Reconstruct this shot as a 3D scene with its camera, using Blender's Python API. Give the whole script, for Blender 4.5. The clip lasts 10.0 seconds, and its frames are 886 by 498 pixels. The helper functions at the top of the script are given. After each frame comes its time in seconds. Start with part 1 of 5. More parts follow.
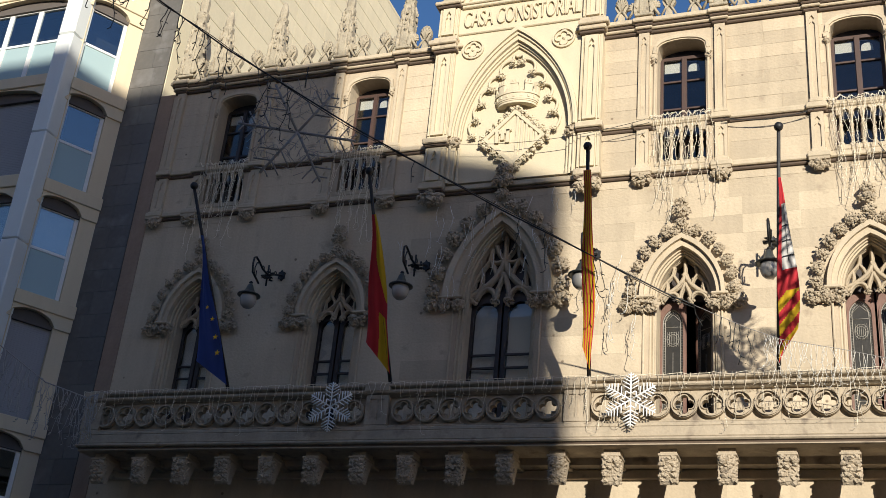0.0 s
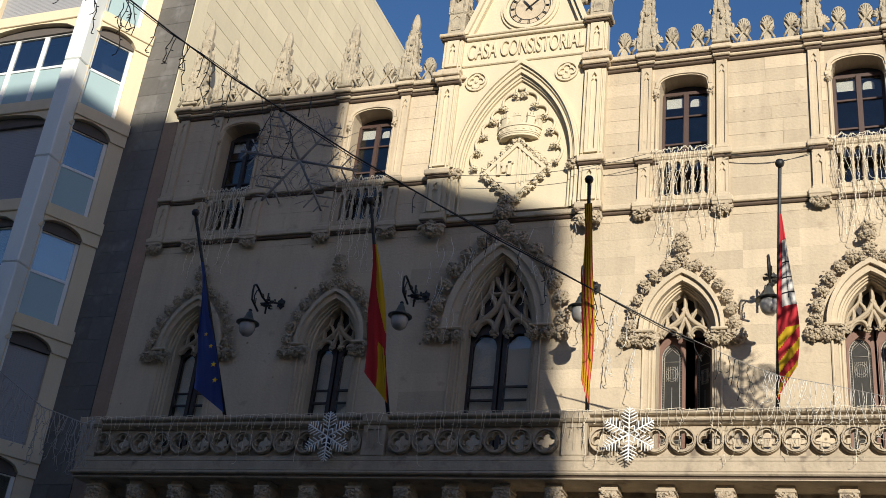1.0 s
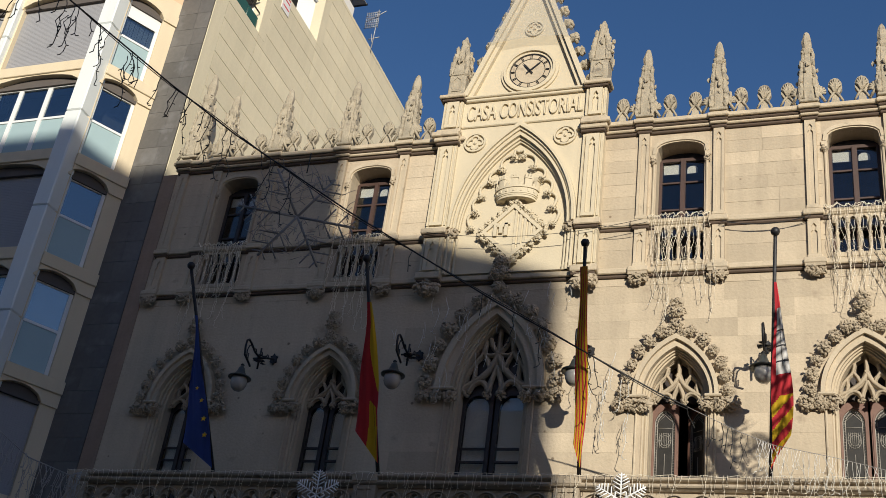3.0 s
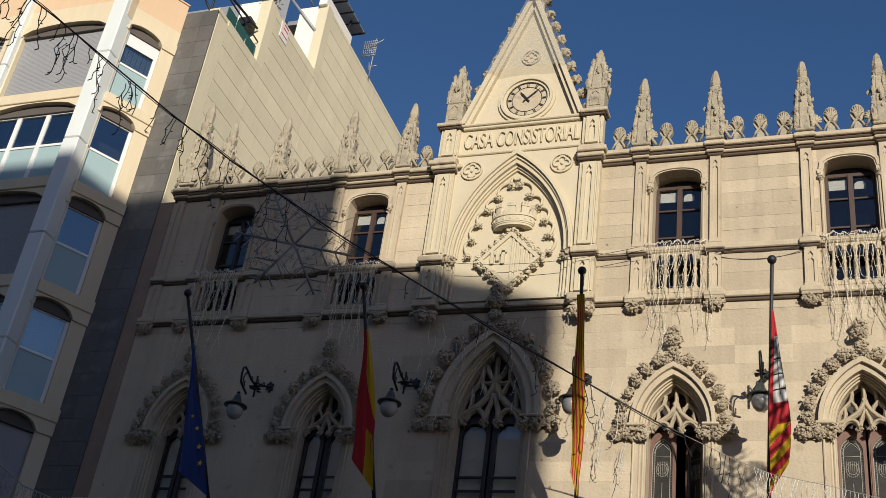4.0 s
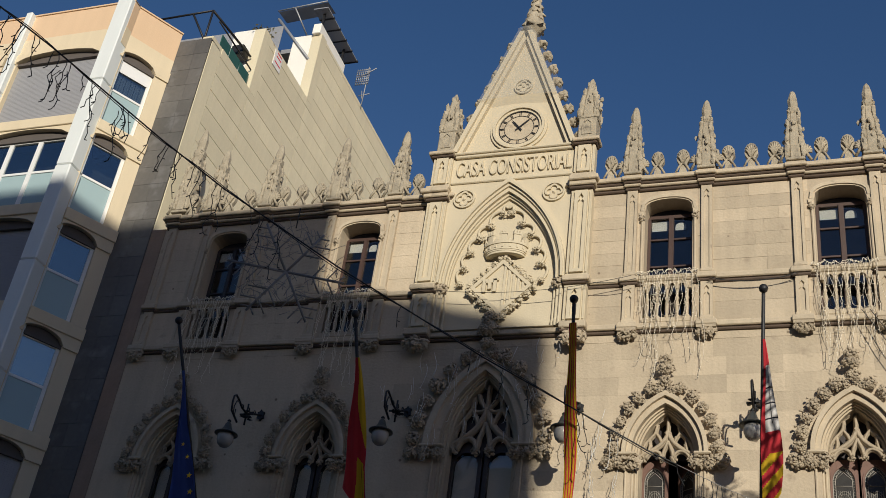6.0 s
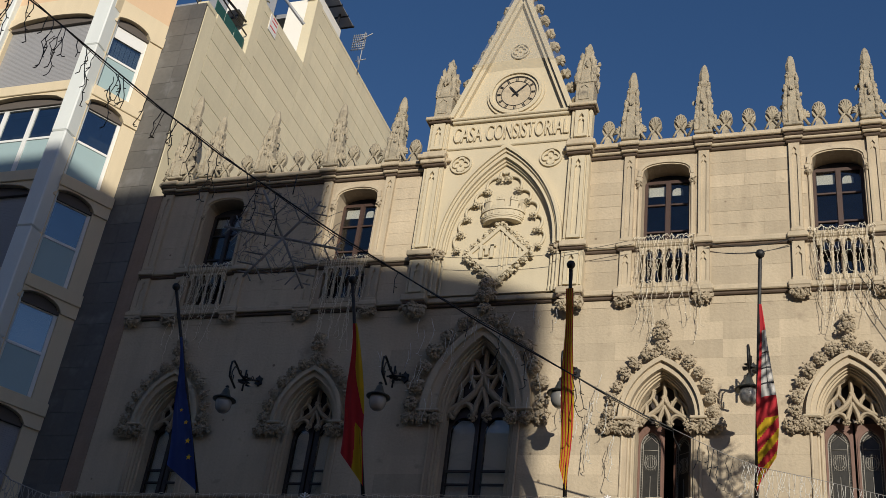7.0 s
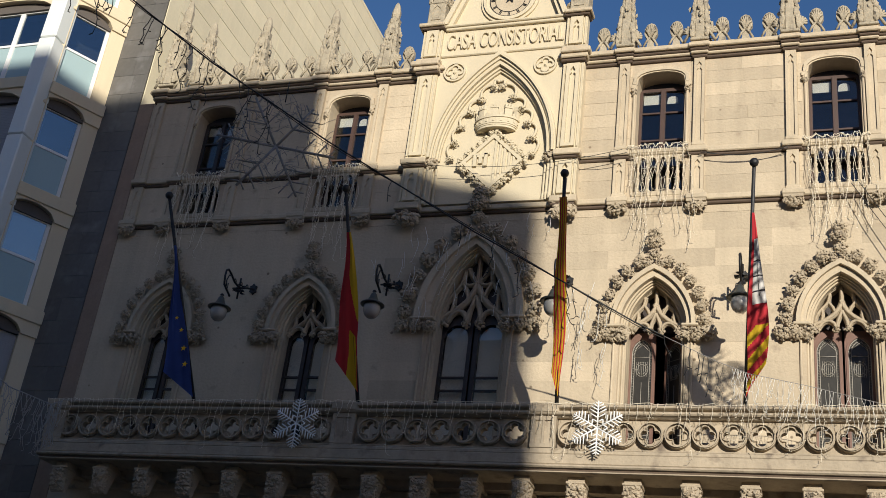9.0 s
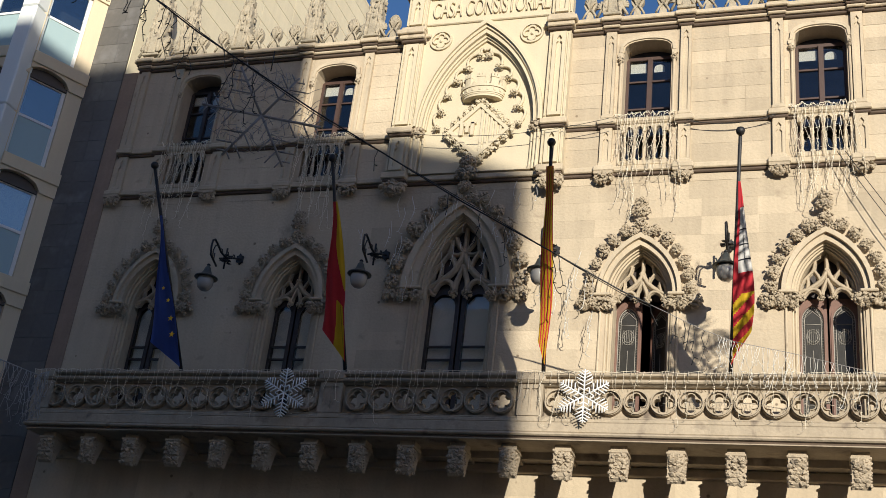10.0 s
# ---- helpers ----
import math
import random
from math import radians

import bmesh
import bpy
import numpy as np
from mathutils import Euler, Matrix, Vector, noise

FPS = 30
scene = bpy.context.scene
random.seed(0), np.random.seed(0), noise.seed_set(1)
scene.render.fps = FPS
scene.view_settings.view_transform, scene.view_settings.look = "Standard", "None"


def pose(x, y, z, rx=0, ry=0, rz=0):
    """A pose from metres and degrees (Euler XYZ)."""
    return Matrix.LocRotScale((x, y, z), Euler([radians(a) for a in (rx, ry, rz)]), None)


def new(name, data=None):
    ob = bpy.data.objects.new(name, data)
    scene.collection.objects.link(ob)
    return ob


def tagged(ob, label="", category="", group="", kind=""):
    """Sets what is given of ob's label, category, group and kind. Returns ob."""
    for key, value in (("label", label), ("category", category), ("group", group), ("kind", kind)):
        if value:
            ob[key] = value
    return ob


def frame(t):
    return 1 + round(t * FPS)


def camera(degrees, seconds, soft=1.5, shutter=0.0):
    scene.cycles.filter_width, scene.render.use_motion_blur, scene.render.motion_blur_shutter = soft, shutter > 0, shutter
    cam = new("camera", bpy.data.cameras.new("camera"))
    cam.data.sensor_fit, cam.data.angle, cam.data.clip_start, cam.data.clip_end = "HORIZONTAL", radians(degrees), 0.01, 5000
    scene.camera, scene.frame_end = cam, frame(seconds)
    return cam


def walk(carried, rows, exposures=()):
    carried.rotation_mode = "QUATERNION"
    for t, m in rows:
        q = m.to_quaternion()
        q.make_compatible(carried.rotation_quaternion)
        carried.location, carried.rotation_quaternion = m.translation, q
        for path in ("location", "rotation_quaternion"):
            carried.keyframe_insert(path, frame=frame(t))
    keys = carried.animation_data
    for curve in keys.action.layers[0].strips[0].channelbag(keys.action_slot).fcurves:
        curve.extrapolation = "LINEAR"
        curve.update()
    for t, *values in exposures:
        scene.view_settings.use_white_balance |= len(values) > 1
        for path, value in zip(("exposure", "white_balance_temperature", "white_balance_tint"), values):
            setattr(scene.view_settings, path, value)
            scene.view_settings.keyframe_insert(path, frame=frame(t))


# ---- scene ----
from mathutils.geometry import tessellate_polygon

cam = camera(42.0, 10.0, soft=0.5)

# seconds, pitch above level, roll, yaw: a camera held at one spot on the pavement
PATH = [
    (0.0, 25.34, -5.11, 19.59),
    (0.5, 26.11, -5.45, 19.42),
    (1.0, 26.91, -5.97, 19.18),
    (1.5, 27.70, -6.44, 18.90),
    (2.0, 28.48, -6.74, 18.67),
    (2.5, 29.24, -7.11, 18.34),
    (4.0, 31.36, -7.15, 18.10),
    (4.5, 32.11, -7.21, 18.00),
    (5.0, 32.84, -7.09, 17.92),
    (5.5, 33.06, -7.07, 17.77),
    (7.0, 31.12, -6.90, 17.61),
    (7.5, 29.95, -6.81, 17.60),
    (8.0, 28.77, -6.85, 17.53),
    (8.5, 27.62, -6.80, 17.49),
    (9.0, 26.62, -6.75, 17.33),
    (9.5, 25.85, -6.59, 17.09),
    (10.0, 25.16, -6.32, 16.81),
]
EYE = (0.0, -21.06, 1.42)
EXPO = [(0.0, 0.46), (2.5, 0.15), (4.0, -0.02), (5.5, -0.18), (7.0, -0.25), (8.5, 0.05), (10.0, 0.37)]
walk(cam, [(t, pose(*EYE, 90 + p, r, y)) for t, p, r, y in PATH], EXPO)

# ---- light ----
SUN_WAY = Vector((0.52, -1.0, 0.28)).normalized()
world = bpy.data.worlds.new("sky")
scene.world = world
world.use_nodes = True
wn = world.node_tree.nodes
sky = wn.new("ShaderNodeTexSky")
sky.sky_type, sky.sun_disc = "NISHITA", False
sky.sun_elevation = math.asin(SUN_WAY.z)
sky.sun_rotation = math.atan2(SUN_WAY.x, SUN_WAY.y)
sky.air_density, sky.dust_density, sky.ozone_density = 1.0, 0.3, 1.8
deepen = wn.new("ShaderNodeHueSaturation")
deepen.inputs["Saturation"].default_value = 1.26
world.node_tree.links.new(sky.outputs[0], deepen.inputs["Color"])
balance = wn.new("ShaderNodeMix")
balance.data_type, balance.blend_type = "RGBA", "MULTIPLY"
balance.inputs["Factor"].default_value = 1.0
balance.inputs["B"].default_value = (1.08, 0.90, 1.02, 1)
world.node_tree.links.new(deepen.outputs[0], balance.inputs["A"])
world.node_tree.links.new(balance.outputs["Result"], wn["Background"].inputs[0])
wn["Background"].inputs[1].default_value = 0.097
sun_data = bpy.data.lights.new("sun", "SUN")
sun_data.energy, sun_data.angle, sun_data.color = 4.8, radians(0.53), (1.0, 0.935, 0.81)
sun = new("sun", sun_data)
sun.rotation_euler = SUN_WAY.to_track_quat("Z", "Y").to_euler()

# ---- materials ----
def material(name, color, rough=0.8, metal=0.0, vary=0.15, scale=1.2, grain=30.0, bump=0.25, piece=0.0, streak=0.0, dirt=None, pits=0.0):
    """A principled surface with blotches, grain, rain streaks and fine relief in metres; piece: spread of tone from object to object."""
    m = bpy.data.materials.new(name)
    m.use_nodes = True
    n, l = m.node_tree.nodes, m.node_tree.links
    b = n["Principled BSDF"]
    b.inputs["Roughness"].default_value, b.inputs["Metallic"].default_value = rough, metal
    geo = n.new("ShaderNodeNewGeometry")
    big, fine = n.new("ShaderNodeTexNoise"), n.new("ShaderNodeTexNoise")
    big.inputs["Scale"].default_value, big.inputs["Detail"].default_value = scale, 6
    fine.inputs["Scale"].default_value, fine.inputs["Detail"].default_value = grain, 4
    for t in (big, fine):
        l.new(geo.outputs["Position"], t.inputs["Vector"])
    def value(op, a, c):
        q = n.new("ShaderNodeMath")
        q.operation = op
        for i, s in enumerate((a, c)):
            if isinstance(s, (int, float)):
                q.inputs[i].default_value = s
            else:
                l.new(s, q.inputs[i])
        return q.outputs[0]
    tone = value("MULTIPLY_ADD", big.outputs["Fac"], vary * 2)
    tone.node.inputs[2].default_value = 1 - vary
    t2 = value("MULTIPLY_ADD", fine.outputs["Fac"], vary)
    t2.node.inputs[2].default_value = 1 - vary / 2
    tone = value("MULTIPLY", tone, t2)
    if piece:
        info = n.new("ShaderNodeObjectInfo")
        t3 = value("MULTIPLY_ADD", info.outputs["Random"], piece * 2)
        t3.node.inputs[2].default_value = 1 - piece
        tone = value("MULTIPLY", tone, t3)
    if streak:
        mp = n.new("ShaderNodeMapping")
        mp.inputs["Scale"].default_value = (3.0, 3.0, 0.25)
        l.new(geo.outputs["Position"], mp.inputs["Vector"])
        st = n.new("ShaderNodeTexNoise")
        st.inputs["Scale"].default_value, st.inputs["Detail"].default_value = 1.4, 5
        l.new(mp.outputs[0], st.inputs["Vector"])
        t4 = value("MULTIPLY_ADD", st.outputs["Fac"], streak * 2)
        t4.node.inputs[2].default_value = 1 - streak
        tone = value("MULTIPLY", tone, t4)
    mix = n.new("ShaderNodeVectorMath")
    mix.operation = "SCALE"
    mix.inputs[0].default_value = color
    l.new(tone, mix.inputs["Scale"])
    out = mix.outputs[0]
    if dirt:
        spots = n.new("ShaderNodeTexNoise")
        spots.inputs["Scale"].default_value, spots.inputs["Detail"].default_value = dirt[1], 8
        l.new(geo.outputs["Position"], spots.inputs["Vector"])
        ramp = n.new("ShaderNodeMapRange")
        ramp.inputs[1].default_value, ramp.inputs[2].default_value = dirt[2], dirt[2] + 0.18
        l.new(spots.outputs["Fac"], ramp.inputs[0])
        blend = n.new("ShaderNodeMix")
        blend.data_type = "RGBA"
        l.new(ramp.outputs[0], blend.inputs["Factor"])
        l.new(out, blend.inputs["A"])
        blend.inputs["B"].default_value = (*dirt[0], 1)
        out = blend.outputs["Result"]
    if pits:
        vor = n.new("ShaderNodeTexVoronoi")
        vor.inputs["Scale"].default_value = pits
        l.new(geo.outputs["Position"], vor.inputs["Vector"])
        near = n.new("ShaderNodeMapRange")
        near.inputs[1].default_value, near.inputs[2].default_value = 0.05, 0.09
        l.new(vor.outputs["Distance"], near.inputs[0])
        hole = n.new("ShaderNodeMix")
        hole.data_type = "RGBA"
        l.new(near.outputs[0], hole.inputs["Factor"])
        hole.inputs["A"].default_value = (color[0] * 0.45, color[1] * 0.42, color[2] * 0.40, 1)
        l.new(out, hole.inputs["B"])
        out = hole.outputs["Result"]
    l.new(out, b.inputs["Base Color"])
    if bump:
        bp = n.new("ShaderNodeBump")
        bp.inputs["Strength"].default_value, bp.inputs["Distance"].default_value = bump, 0.02
        l.new(fine.outputs["Fac"], bp.inputs["Height"])
        l.new(bp.outputs[0], b.inputs["Normal"])
    return m


def glass(name, tint=(0.8, 0.88, 0.9), least=0.07):
    m = bpy.data.materials.new(name)
    m.use_nodes = True
    n, l = m.node_tree.nodes, m.node_tree.links
    n.remove(n["Principled BSDF"])
    clear, gloss, face, mix = n.new("ShaderNodeBsdfTransparent"), n.new("ShaderNodeBsdfGlossy"), n.new("ShaderNodeLayerWeight"), n.new("ShaderNodeMixShader")
    clear.inputs[0].default_value = (*tint, 1)
    gloss.inputs["Roughness"].default_value = 0.02
    curve = n.new("ShaderNodeMath")
    curve.operation = "POWER"
    curve.inputs[1].default_value = 4.0
    spread = n.new("ShaderNodeMath")
    spread.operation = "MULTIPLY_ADD"
    spread.inputs[1].default_value, spread.inputs[2].default_value = 0.92 - least, least
    l.new(face.outputs["Facing"], curve.inputs[0])
    l.new(curve.outputs[0], spread.inputs[0])
    l.new(spread.outputs[0], mix.inputs[0])
    l.new(clear.outputs[0], mix.inputs[1])
    l.new(gloss.outputs[0], mix.inputs[2])
    l.new(mix.outputs[0], n["Material Output"].inputs[0])
    return m


M_NET = bpy.data.materials.new("fine_net")
M_NET.use_nodes = True
_n, _l = M_NET.node_tree.nodes, M_NET.node_tree.links
_mix, _open = _n.new("ShaderNodeMixShader"), _n.new("ShaderNodeBsdfTransparent")
_n["Principled BSDF"].inputs["Base Color"].default_value = (0.45, 0.44, 0.40, 1)
_mix.inputs[0].default_value = 0.13
_l.new(_open.outputs[0], _mix.inputs[1])
_l.new(_n["Principled BSDF"].outputs[0], _mix.inputs[2])
_l.new(_mix.outputs[0], _n["Material Output"].inputs[0])
STONE = (0.45, 0.37, 0.265)
M_WALL = material("facade_sandstone", STONE, 0.9, vary=0.20, scale=0.7, grain=16, bump=0.5, streak=0.18)
M_BLOCK = material("ashlar_block", (0.465, 0.385, 0.275), 0.88, vary=0.20, scale=0.9, grain=17, bump=0.55, piece=0.12, streak=0.16, dirt=((0.27, 0.21, 0.15), 2.6, 0.62), pits=2.2)
M_TRIM = material("carved_sandstone", (0.48, 0.40, 0.285), 0.85, vary=0.22, scale=1.4, grain=22, bump=0.4, streak=0.2, dirt=((0.22, 0.175, 0.13), 3.5, 0.64))
M_BALC = material("grimy_balcony_stone", (0.385, 0.32, 0.235), 0.88, vary=0.26, scale=1.6, grain=20, bump=0.5, streak=0.25, dirt=((0.17, 0.135, 0.105), 3.2, 0.57))
M_CARVE = material("weathered_carving", (0.40, 0.33, 0.235), 0.9, vary=0.25, scale=5.0, grain=40, bump=0.6, dirt=((0.16, 0.13, 0.10), 6.0, 0.60))
M_CORBEL = material("carved_corbel_stone", (0.40, 0.33, 0.24), 0.9, vary=0.25, scale=4.0, grain=36, bump=0.6, dirt=((0.17, 0.14, 0.11), 5.0, 0.60))
M_PALE = material("pale_limestone", (0.56, 0.485, 0.345), 0.85, vary=0.08, scale=0.8, grain=24, bump=0.2, streak=0.06)
M_PINN = material("weathered_pinnacle_stone", (0.37, 0.32, 0.235), 0.92, vary=0.38, scale=4.0, grain=26, bump=0.9, dirt=((0.12, 0.10, 0.085), 5.0, 0.58))
# grime and the shade under projecting mouldings, both put into one dark colour
M_DARK = material("grimy_shaded_moulding", (0.105, 0.074, 0.053), 0.9, vary=0.3, scale=3.0, grain=30, bump=0.3)
M_QUOIN = material("brown_stained_stone", (0.30, 0.215, 0.155), 0.9, vary=0.3, scale=1.5, grain=20, bump=0.4, streak=0.2)
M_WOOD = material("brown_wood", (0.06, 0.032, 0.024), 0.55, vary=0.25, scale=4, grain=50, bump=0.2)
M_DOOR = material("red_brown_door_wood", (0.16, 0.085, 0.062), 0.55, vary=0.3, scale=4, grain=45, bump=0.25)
# darker copy for shaded doors and window, shade put into the colour; also transoms
M_DWOOD = material("shade_dark_wood", (0.035, 0.026, 0.024), 0.5, vary=0.25, scale=4, grain=50, bump=0.2)
M_IRON = material("black_iron", (0.02, 0.02, 0.022), 0.5, 0.3, vary=0.3, scale=8, grain=60, bump=0.2)
M_BELL = material("patinated_lamp_metal", (0.075, 0.08, 0.072), 0.45, 0.4, vary=0.3, scale=8, grain=60, bump=0.1)
# near-black interior surfaces: the rooms' dimness is put into the colour
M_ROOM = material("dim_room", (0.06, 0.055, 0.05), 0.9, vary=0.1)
M_BLIND = material("white_blind", (0.75, 0.73, 0.68), 0.8, vary=0.05)
M_LEAD = material("lead_came", (0.36, 0.34, 0.30), 0.6, 0.1, vary=0.2, scale=8)
M_GLASS = glass("window_glass", (0.86, 0.87, 0.86))
M_BAYGLASS = glass("bay_window_glass", (0.8, 0.86, 0.88), 0.28)
M_LGLASS = material("leaded_glass", (0.03, 0.028, 0.024), 0.3, vary=0.35, scale=9, grain=30, bump=0.15)
M_MARBLE = material("dark_marble_slab", (0.115, 0.108, 0.098), 0.45, vary=0.4, scale=0.7, grain=9, bump=0.05, piece=0.15, dirt=((0.19, 0.185, 0.18), 1.6, 0.56))
M_CREAM = material("cream_render", (0.66, 0.555, 0.385), 0.9, vary=0.08, scale=0.6, grain=25, bump=0.15, streak=0.08)
M_BEIGE = material("peach_render", (0.66, 0.47, 0.30), 0.9, vary=0.07, scale=0.6, grain=25, bump=0.15, streak=0.06)
M_WHITE = material("white_metal_casing", (0.70, 0.73, 0.71), 0.45, vary=0.06, scale=0.8, grain=20, bump=0.05, streak=0.05)
M_FRAME = material("white_aluminium", (0.75, 0.75, 0.73), 0.4, vary=0.05, scale=2, bump=0.0)
M_PANEL = material("concrete_panel", (0.66, 0.59, 0.42), 0.85, vary=0.14, scale=0.5, grain=18, bump=0.2, piece=0.05, streak=0.08)
M_SHUT = material("grey_roller_shutter", (0.30, 0.30, 0.31), 0.6, vary=0.08, scale=1, bump=0.1)
M_AWN = material("brown_awning_cloth", (0.10, 0.085, 0.075), 0.85, vary=0.15, scale=3, bump=0.1)
M_MILK = material("frosted_green_glass", (0.34, 0.45, 0.46), 0.15, vary=0.05, scale=0.8, bump=0.0)
M_GREEN = material("green_glass_panel", (0.035, 0.105, 0.08), 0.1, vary=0.3, scale=0.8, bump=0.0)
M_RWHITE = material("white_roof_render", (0.78, 0.76, 0.70), 0.9, vary=0.06, scale=0.8, streak=0.05)
M_GREY = material("grey_steel_sheet", (0.32, 0.33, 0.35), 0.5, 0.3, vary=0.12, scale=0.9, streak=0.06)
M_ASPH = material("asphalt", (0.045, 0.043, 0.041), 0.9, vary=0.2, scale=0.8, grain=60)
M_PAVE = material("paving", (0.10, 0.093, 0.084), 0.85, vary=0.15, scale=0.8, grain=30)
# pale so that the unseen houses bounce more light onto the front
M_OPP = material("opposite_render", (0.80, 0.65, 0.48), 0.9, vary=0.1, scale=0.5, streak=0.1)
M_ROOF = material("clay_roof", (0.30, 0.16, 0.10), 0.9, vary=0.3, scale=2)
M_WIRE = material("white_light_wire", (0.70, 0.68, 0.62), 0.6, vary=0.1, bump=0.0)
M_CREAMWIRE = material("cream_light_wire", (0.80, 0.72, 0.57), 0.6, vary=0.12, bump=0.0)
M_DIMWIRE = material("grey_light_wire", (0.36, 0.35, 0.33), 0.6, vary=0.1, bump=0.0)
M_CABLE = material("black_cable", (0.015, 0.015, 0.015), 0.6, vary=0.1, bump=0.0)
M_SNOW = material("white_garland", (0.82, 0.82, 0.80), 0.6, vary=0.06, bump=0.0)
M_FRAMEGREY = material("grey_ornament_tube", (0.22, 0.21, 0.20), 0.6, vary=0.2, scale=5, bump=0.0)
M_GLOBE = material("opal_globe", (0.34, 0.33, 0.31), 0.25, vary=0.04, bump=0.0)
M_BLUE = material("blue_flag_cloth", (0.05, 0.10, 0.40), 0.8, vary=0.12, scale=3, grain=200, bump=0.1)
M_RED = material("red_flag_cloth", (0.62, 0.035, 0.05), 0.8, vary=0.12, scale=3, grain=200, bump=0.1)
M_YEL = material("yellow_flag_cloth", (0.75, 0.48, 0.02), 0.8, vary=0.12, scale=3, grain=200, bump=0.1)
M_WHT = material("white_flag_cloth", (0.75, 0.73, 0.70), 0.8, vary=0.08, scale=3, grain=200, bump=0.1)
M_INK = material("dark_print", (0.03, 0.03, 0.04), 0.8, vary=0.1, bump=0.0)


# ---- mesh tools ----
class Mesh:
    """Gathers corners and faces of one mesh."""

    def __init__(self):
        self.v, self.f, self.s = [], [], []

    def add(self, vs, fs, smooth=False, slot=0):
        k = len(self.v)
        self.v += [tuple(p) for p in vs]
        self.f += [tuple(i + k for i in f) for f in fs]
        self.s += [(smooth, slot)] * len(fs)
        return self

    def box(self, x0, x1, y0, y1, z0, z1, slot=0, bevel=0.0):
        if bevel:
            b = bevel
            pts, fs = [], []
            ring = [(x0 + b, y0), (x1 - b, y0), (x1, y0 + b), (x1, y1), (x0, y1), (x0, y0 + b)]
            low = [(x, y + (b if y == y0 else 0), z0) for x, y in ring]
            pts = [(x, y, z0 + b) for x, y in ring] + [(x, y, z1 - b) for x, y in ring]
            mx, n = (x0 + x1) / 2, 6
            inner = [(min(max(x, x0 + b), x1 - b), max(y, y0 + b)) for x, y in ring]
            pts = [(x, y, z0) for x, y in inner] + pts + [(x, y, z1) for x, y in inner]
            for r in range(3):
                for i in range(n):
                    j = (i + 1) % n
                    fs.append((r * n + i, r * n + j, r * n + n + j, r * n + n + i))
            fs += [tuple(range(n - 1, -1, -1)), tuple(range(3 * n, 4 * n))]
            return self.add(pts, fs, False, slot)
        v = [(x, y, z) for z in (z0, z1) for x, y in ((x0, y0), (x1, y0), (x1, y1), (x0, y1))]
        return self.add(v, [(3, 2, 1, 0), (4, 5, 6, 7), (0, 1, 5, 4), (1, 2, 6, 5), (2, 3, 7, 6), (3, 0, 4, 7)], False, slot)

    def plate(self, outer, y0, y1, holes=(), slot=0):
        """A slab in the xz plane from y0 (front) to y1, with holes through it."""
        loops = [outer, *holes]
        flat = [p for lp in loops for p in lp]
        tris = tessellate_polygon([[Vector((x, z, 0)) for x, z in lp] for lp in loops])
        n = len(flat)
        fs = []
        for a, b, c in tris:
            (ax, az), (bx, bz), (cx, cz) = flat[a], flat[b], flat[c]
            if (bx - ax) * (cz - az) - (bz - az) * (cx - ax) < 0:
                b, c = c, b
            fs += [(a, b, c), (a + n, c + n, b + n)]
        k = 0
        for h, lp in enumerate(loops):
            area = sum(lp[i][0] * lp[(i + 1) % len(lp)][1] - lp[(i + 1) % len(lp)][0] * lp[i][1] for i in range(len(lp)))
            for i in range(len(lp)):
                a, b = k + i, k + (i + 1) % len(lp)
                if (area > 0) != (h > 0):
                    a, b = b, a
                fs.append((a, a + n, b + n, b))
            k += len(lp)
        return self.add([(x, y0, z) for x, z in flat] + [(x, y1, z) for x, z in flat], fs, False, slot)

    def lathe(self, prof, c=(0, 0, 0), seg=12, slot=0, sy=1.0):
        vs = [(c[0] + r * math.cos(2 * math.pi * i / seg), c[1] + sy * r * math.sin(2 * math.pi * i / seg), c[2] + z) for r, z in prof for i in range(seg)]
        fs = []
        for k in range(len(prof) - 1):
            for i in range(seg):
                j = (i + 1) % seg
                fs.append((k * seg + i, k * seg + j, k * seg + seg + j, k * seg + seg + i))
        fs += [tuple(range(seg - 1, -1, -1)), tuple(range((len(prof) - 1) * seg, len(prof) * seg))]
        return self.add(vs, fs, seg > 8, slot)

    def tube(self, pts, r, seg=5, slot=0, taper=1.0):
        pts = [Vector(p) for p in pts]
        vs, fs = [], []
        for k, p in enumerate(pts):
            d = (pts[min(k + 1, len(pts) - 1)] - pts[max(k - 1, 0)]).normalized()
            a = d.cross(Vector((0.31, 0.2, 0.93))).normalized()
            b = d.cross(a)
            q = r * (1 + (taper - 1) * k / max(1, len(pts) - 1))
            vs += [p + q * (a * math.cos(2 * math.pi * i / seg) + b * math.sin(2 * math.pi * i / seg)) for i in range(seg)]
        for k in range(len(pts) - 1):
            for i in range(seg):
                j = (i + 1) % seg
                fs.append((k * seg + i, k * seg + j, k * seg + seg + j, k * seg + seg + i))
        fs += [tuple(range(seg - 1, -1, -1)), tuple(range((len(pts) - 1) * seg, len(pts) * seg))]
        return self.add(vs, fs, True, slot)

    def lump(self, c, r, squash=(1, 1, 1), rough=0.25, slot=0):
        """A small uneven knob of carved stone."""
        tilt = Euler((random.uniform(0, 6), random.uniform(0, 6), random.uniform(0, 6))).to_matrix()
        vs = []
        for p in KNOB[0]:
            q = tilt @ Vector(p)
            k = r * (1 + random.uniform(-rough, rough))
            vs.append((c[0] + q.x * k * squash[0], c[1] + q.y * k * squash[1], c[2] + q.z * k * squash[2]))
        return self.add(vs, KNOB[1], False, slot)

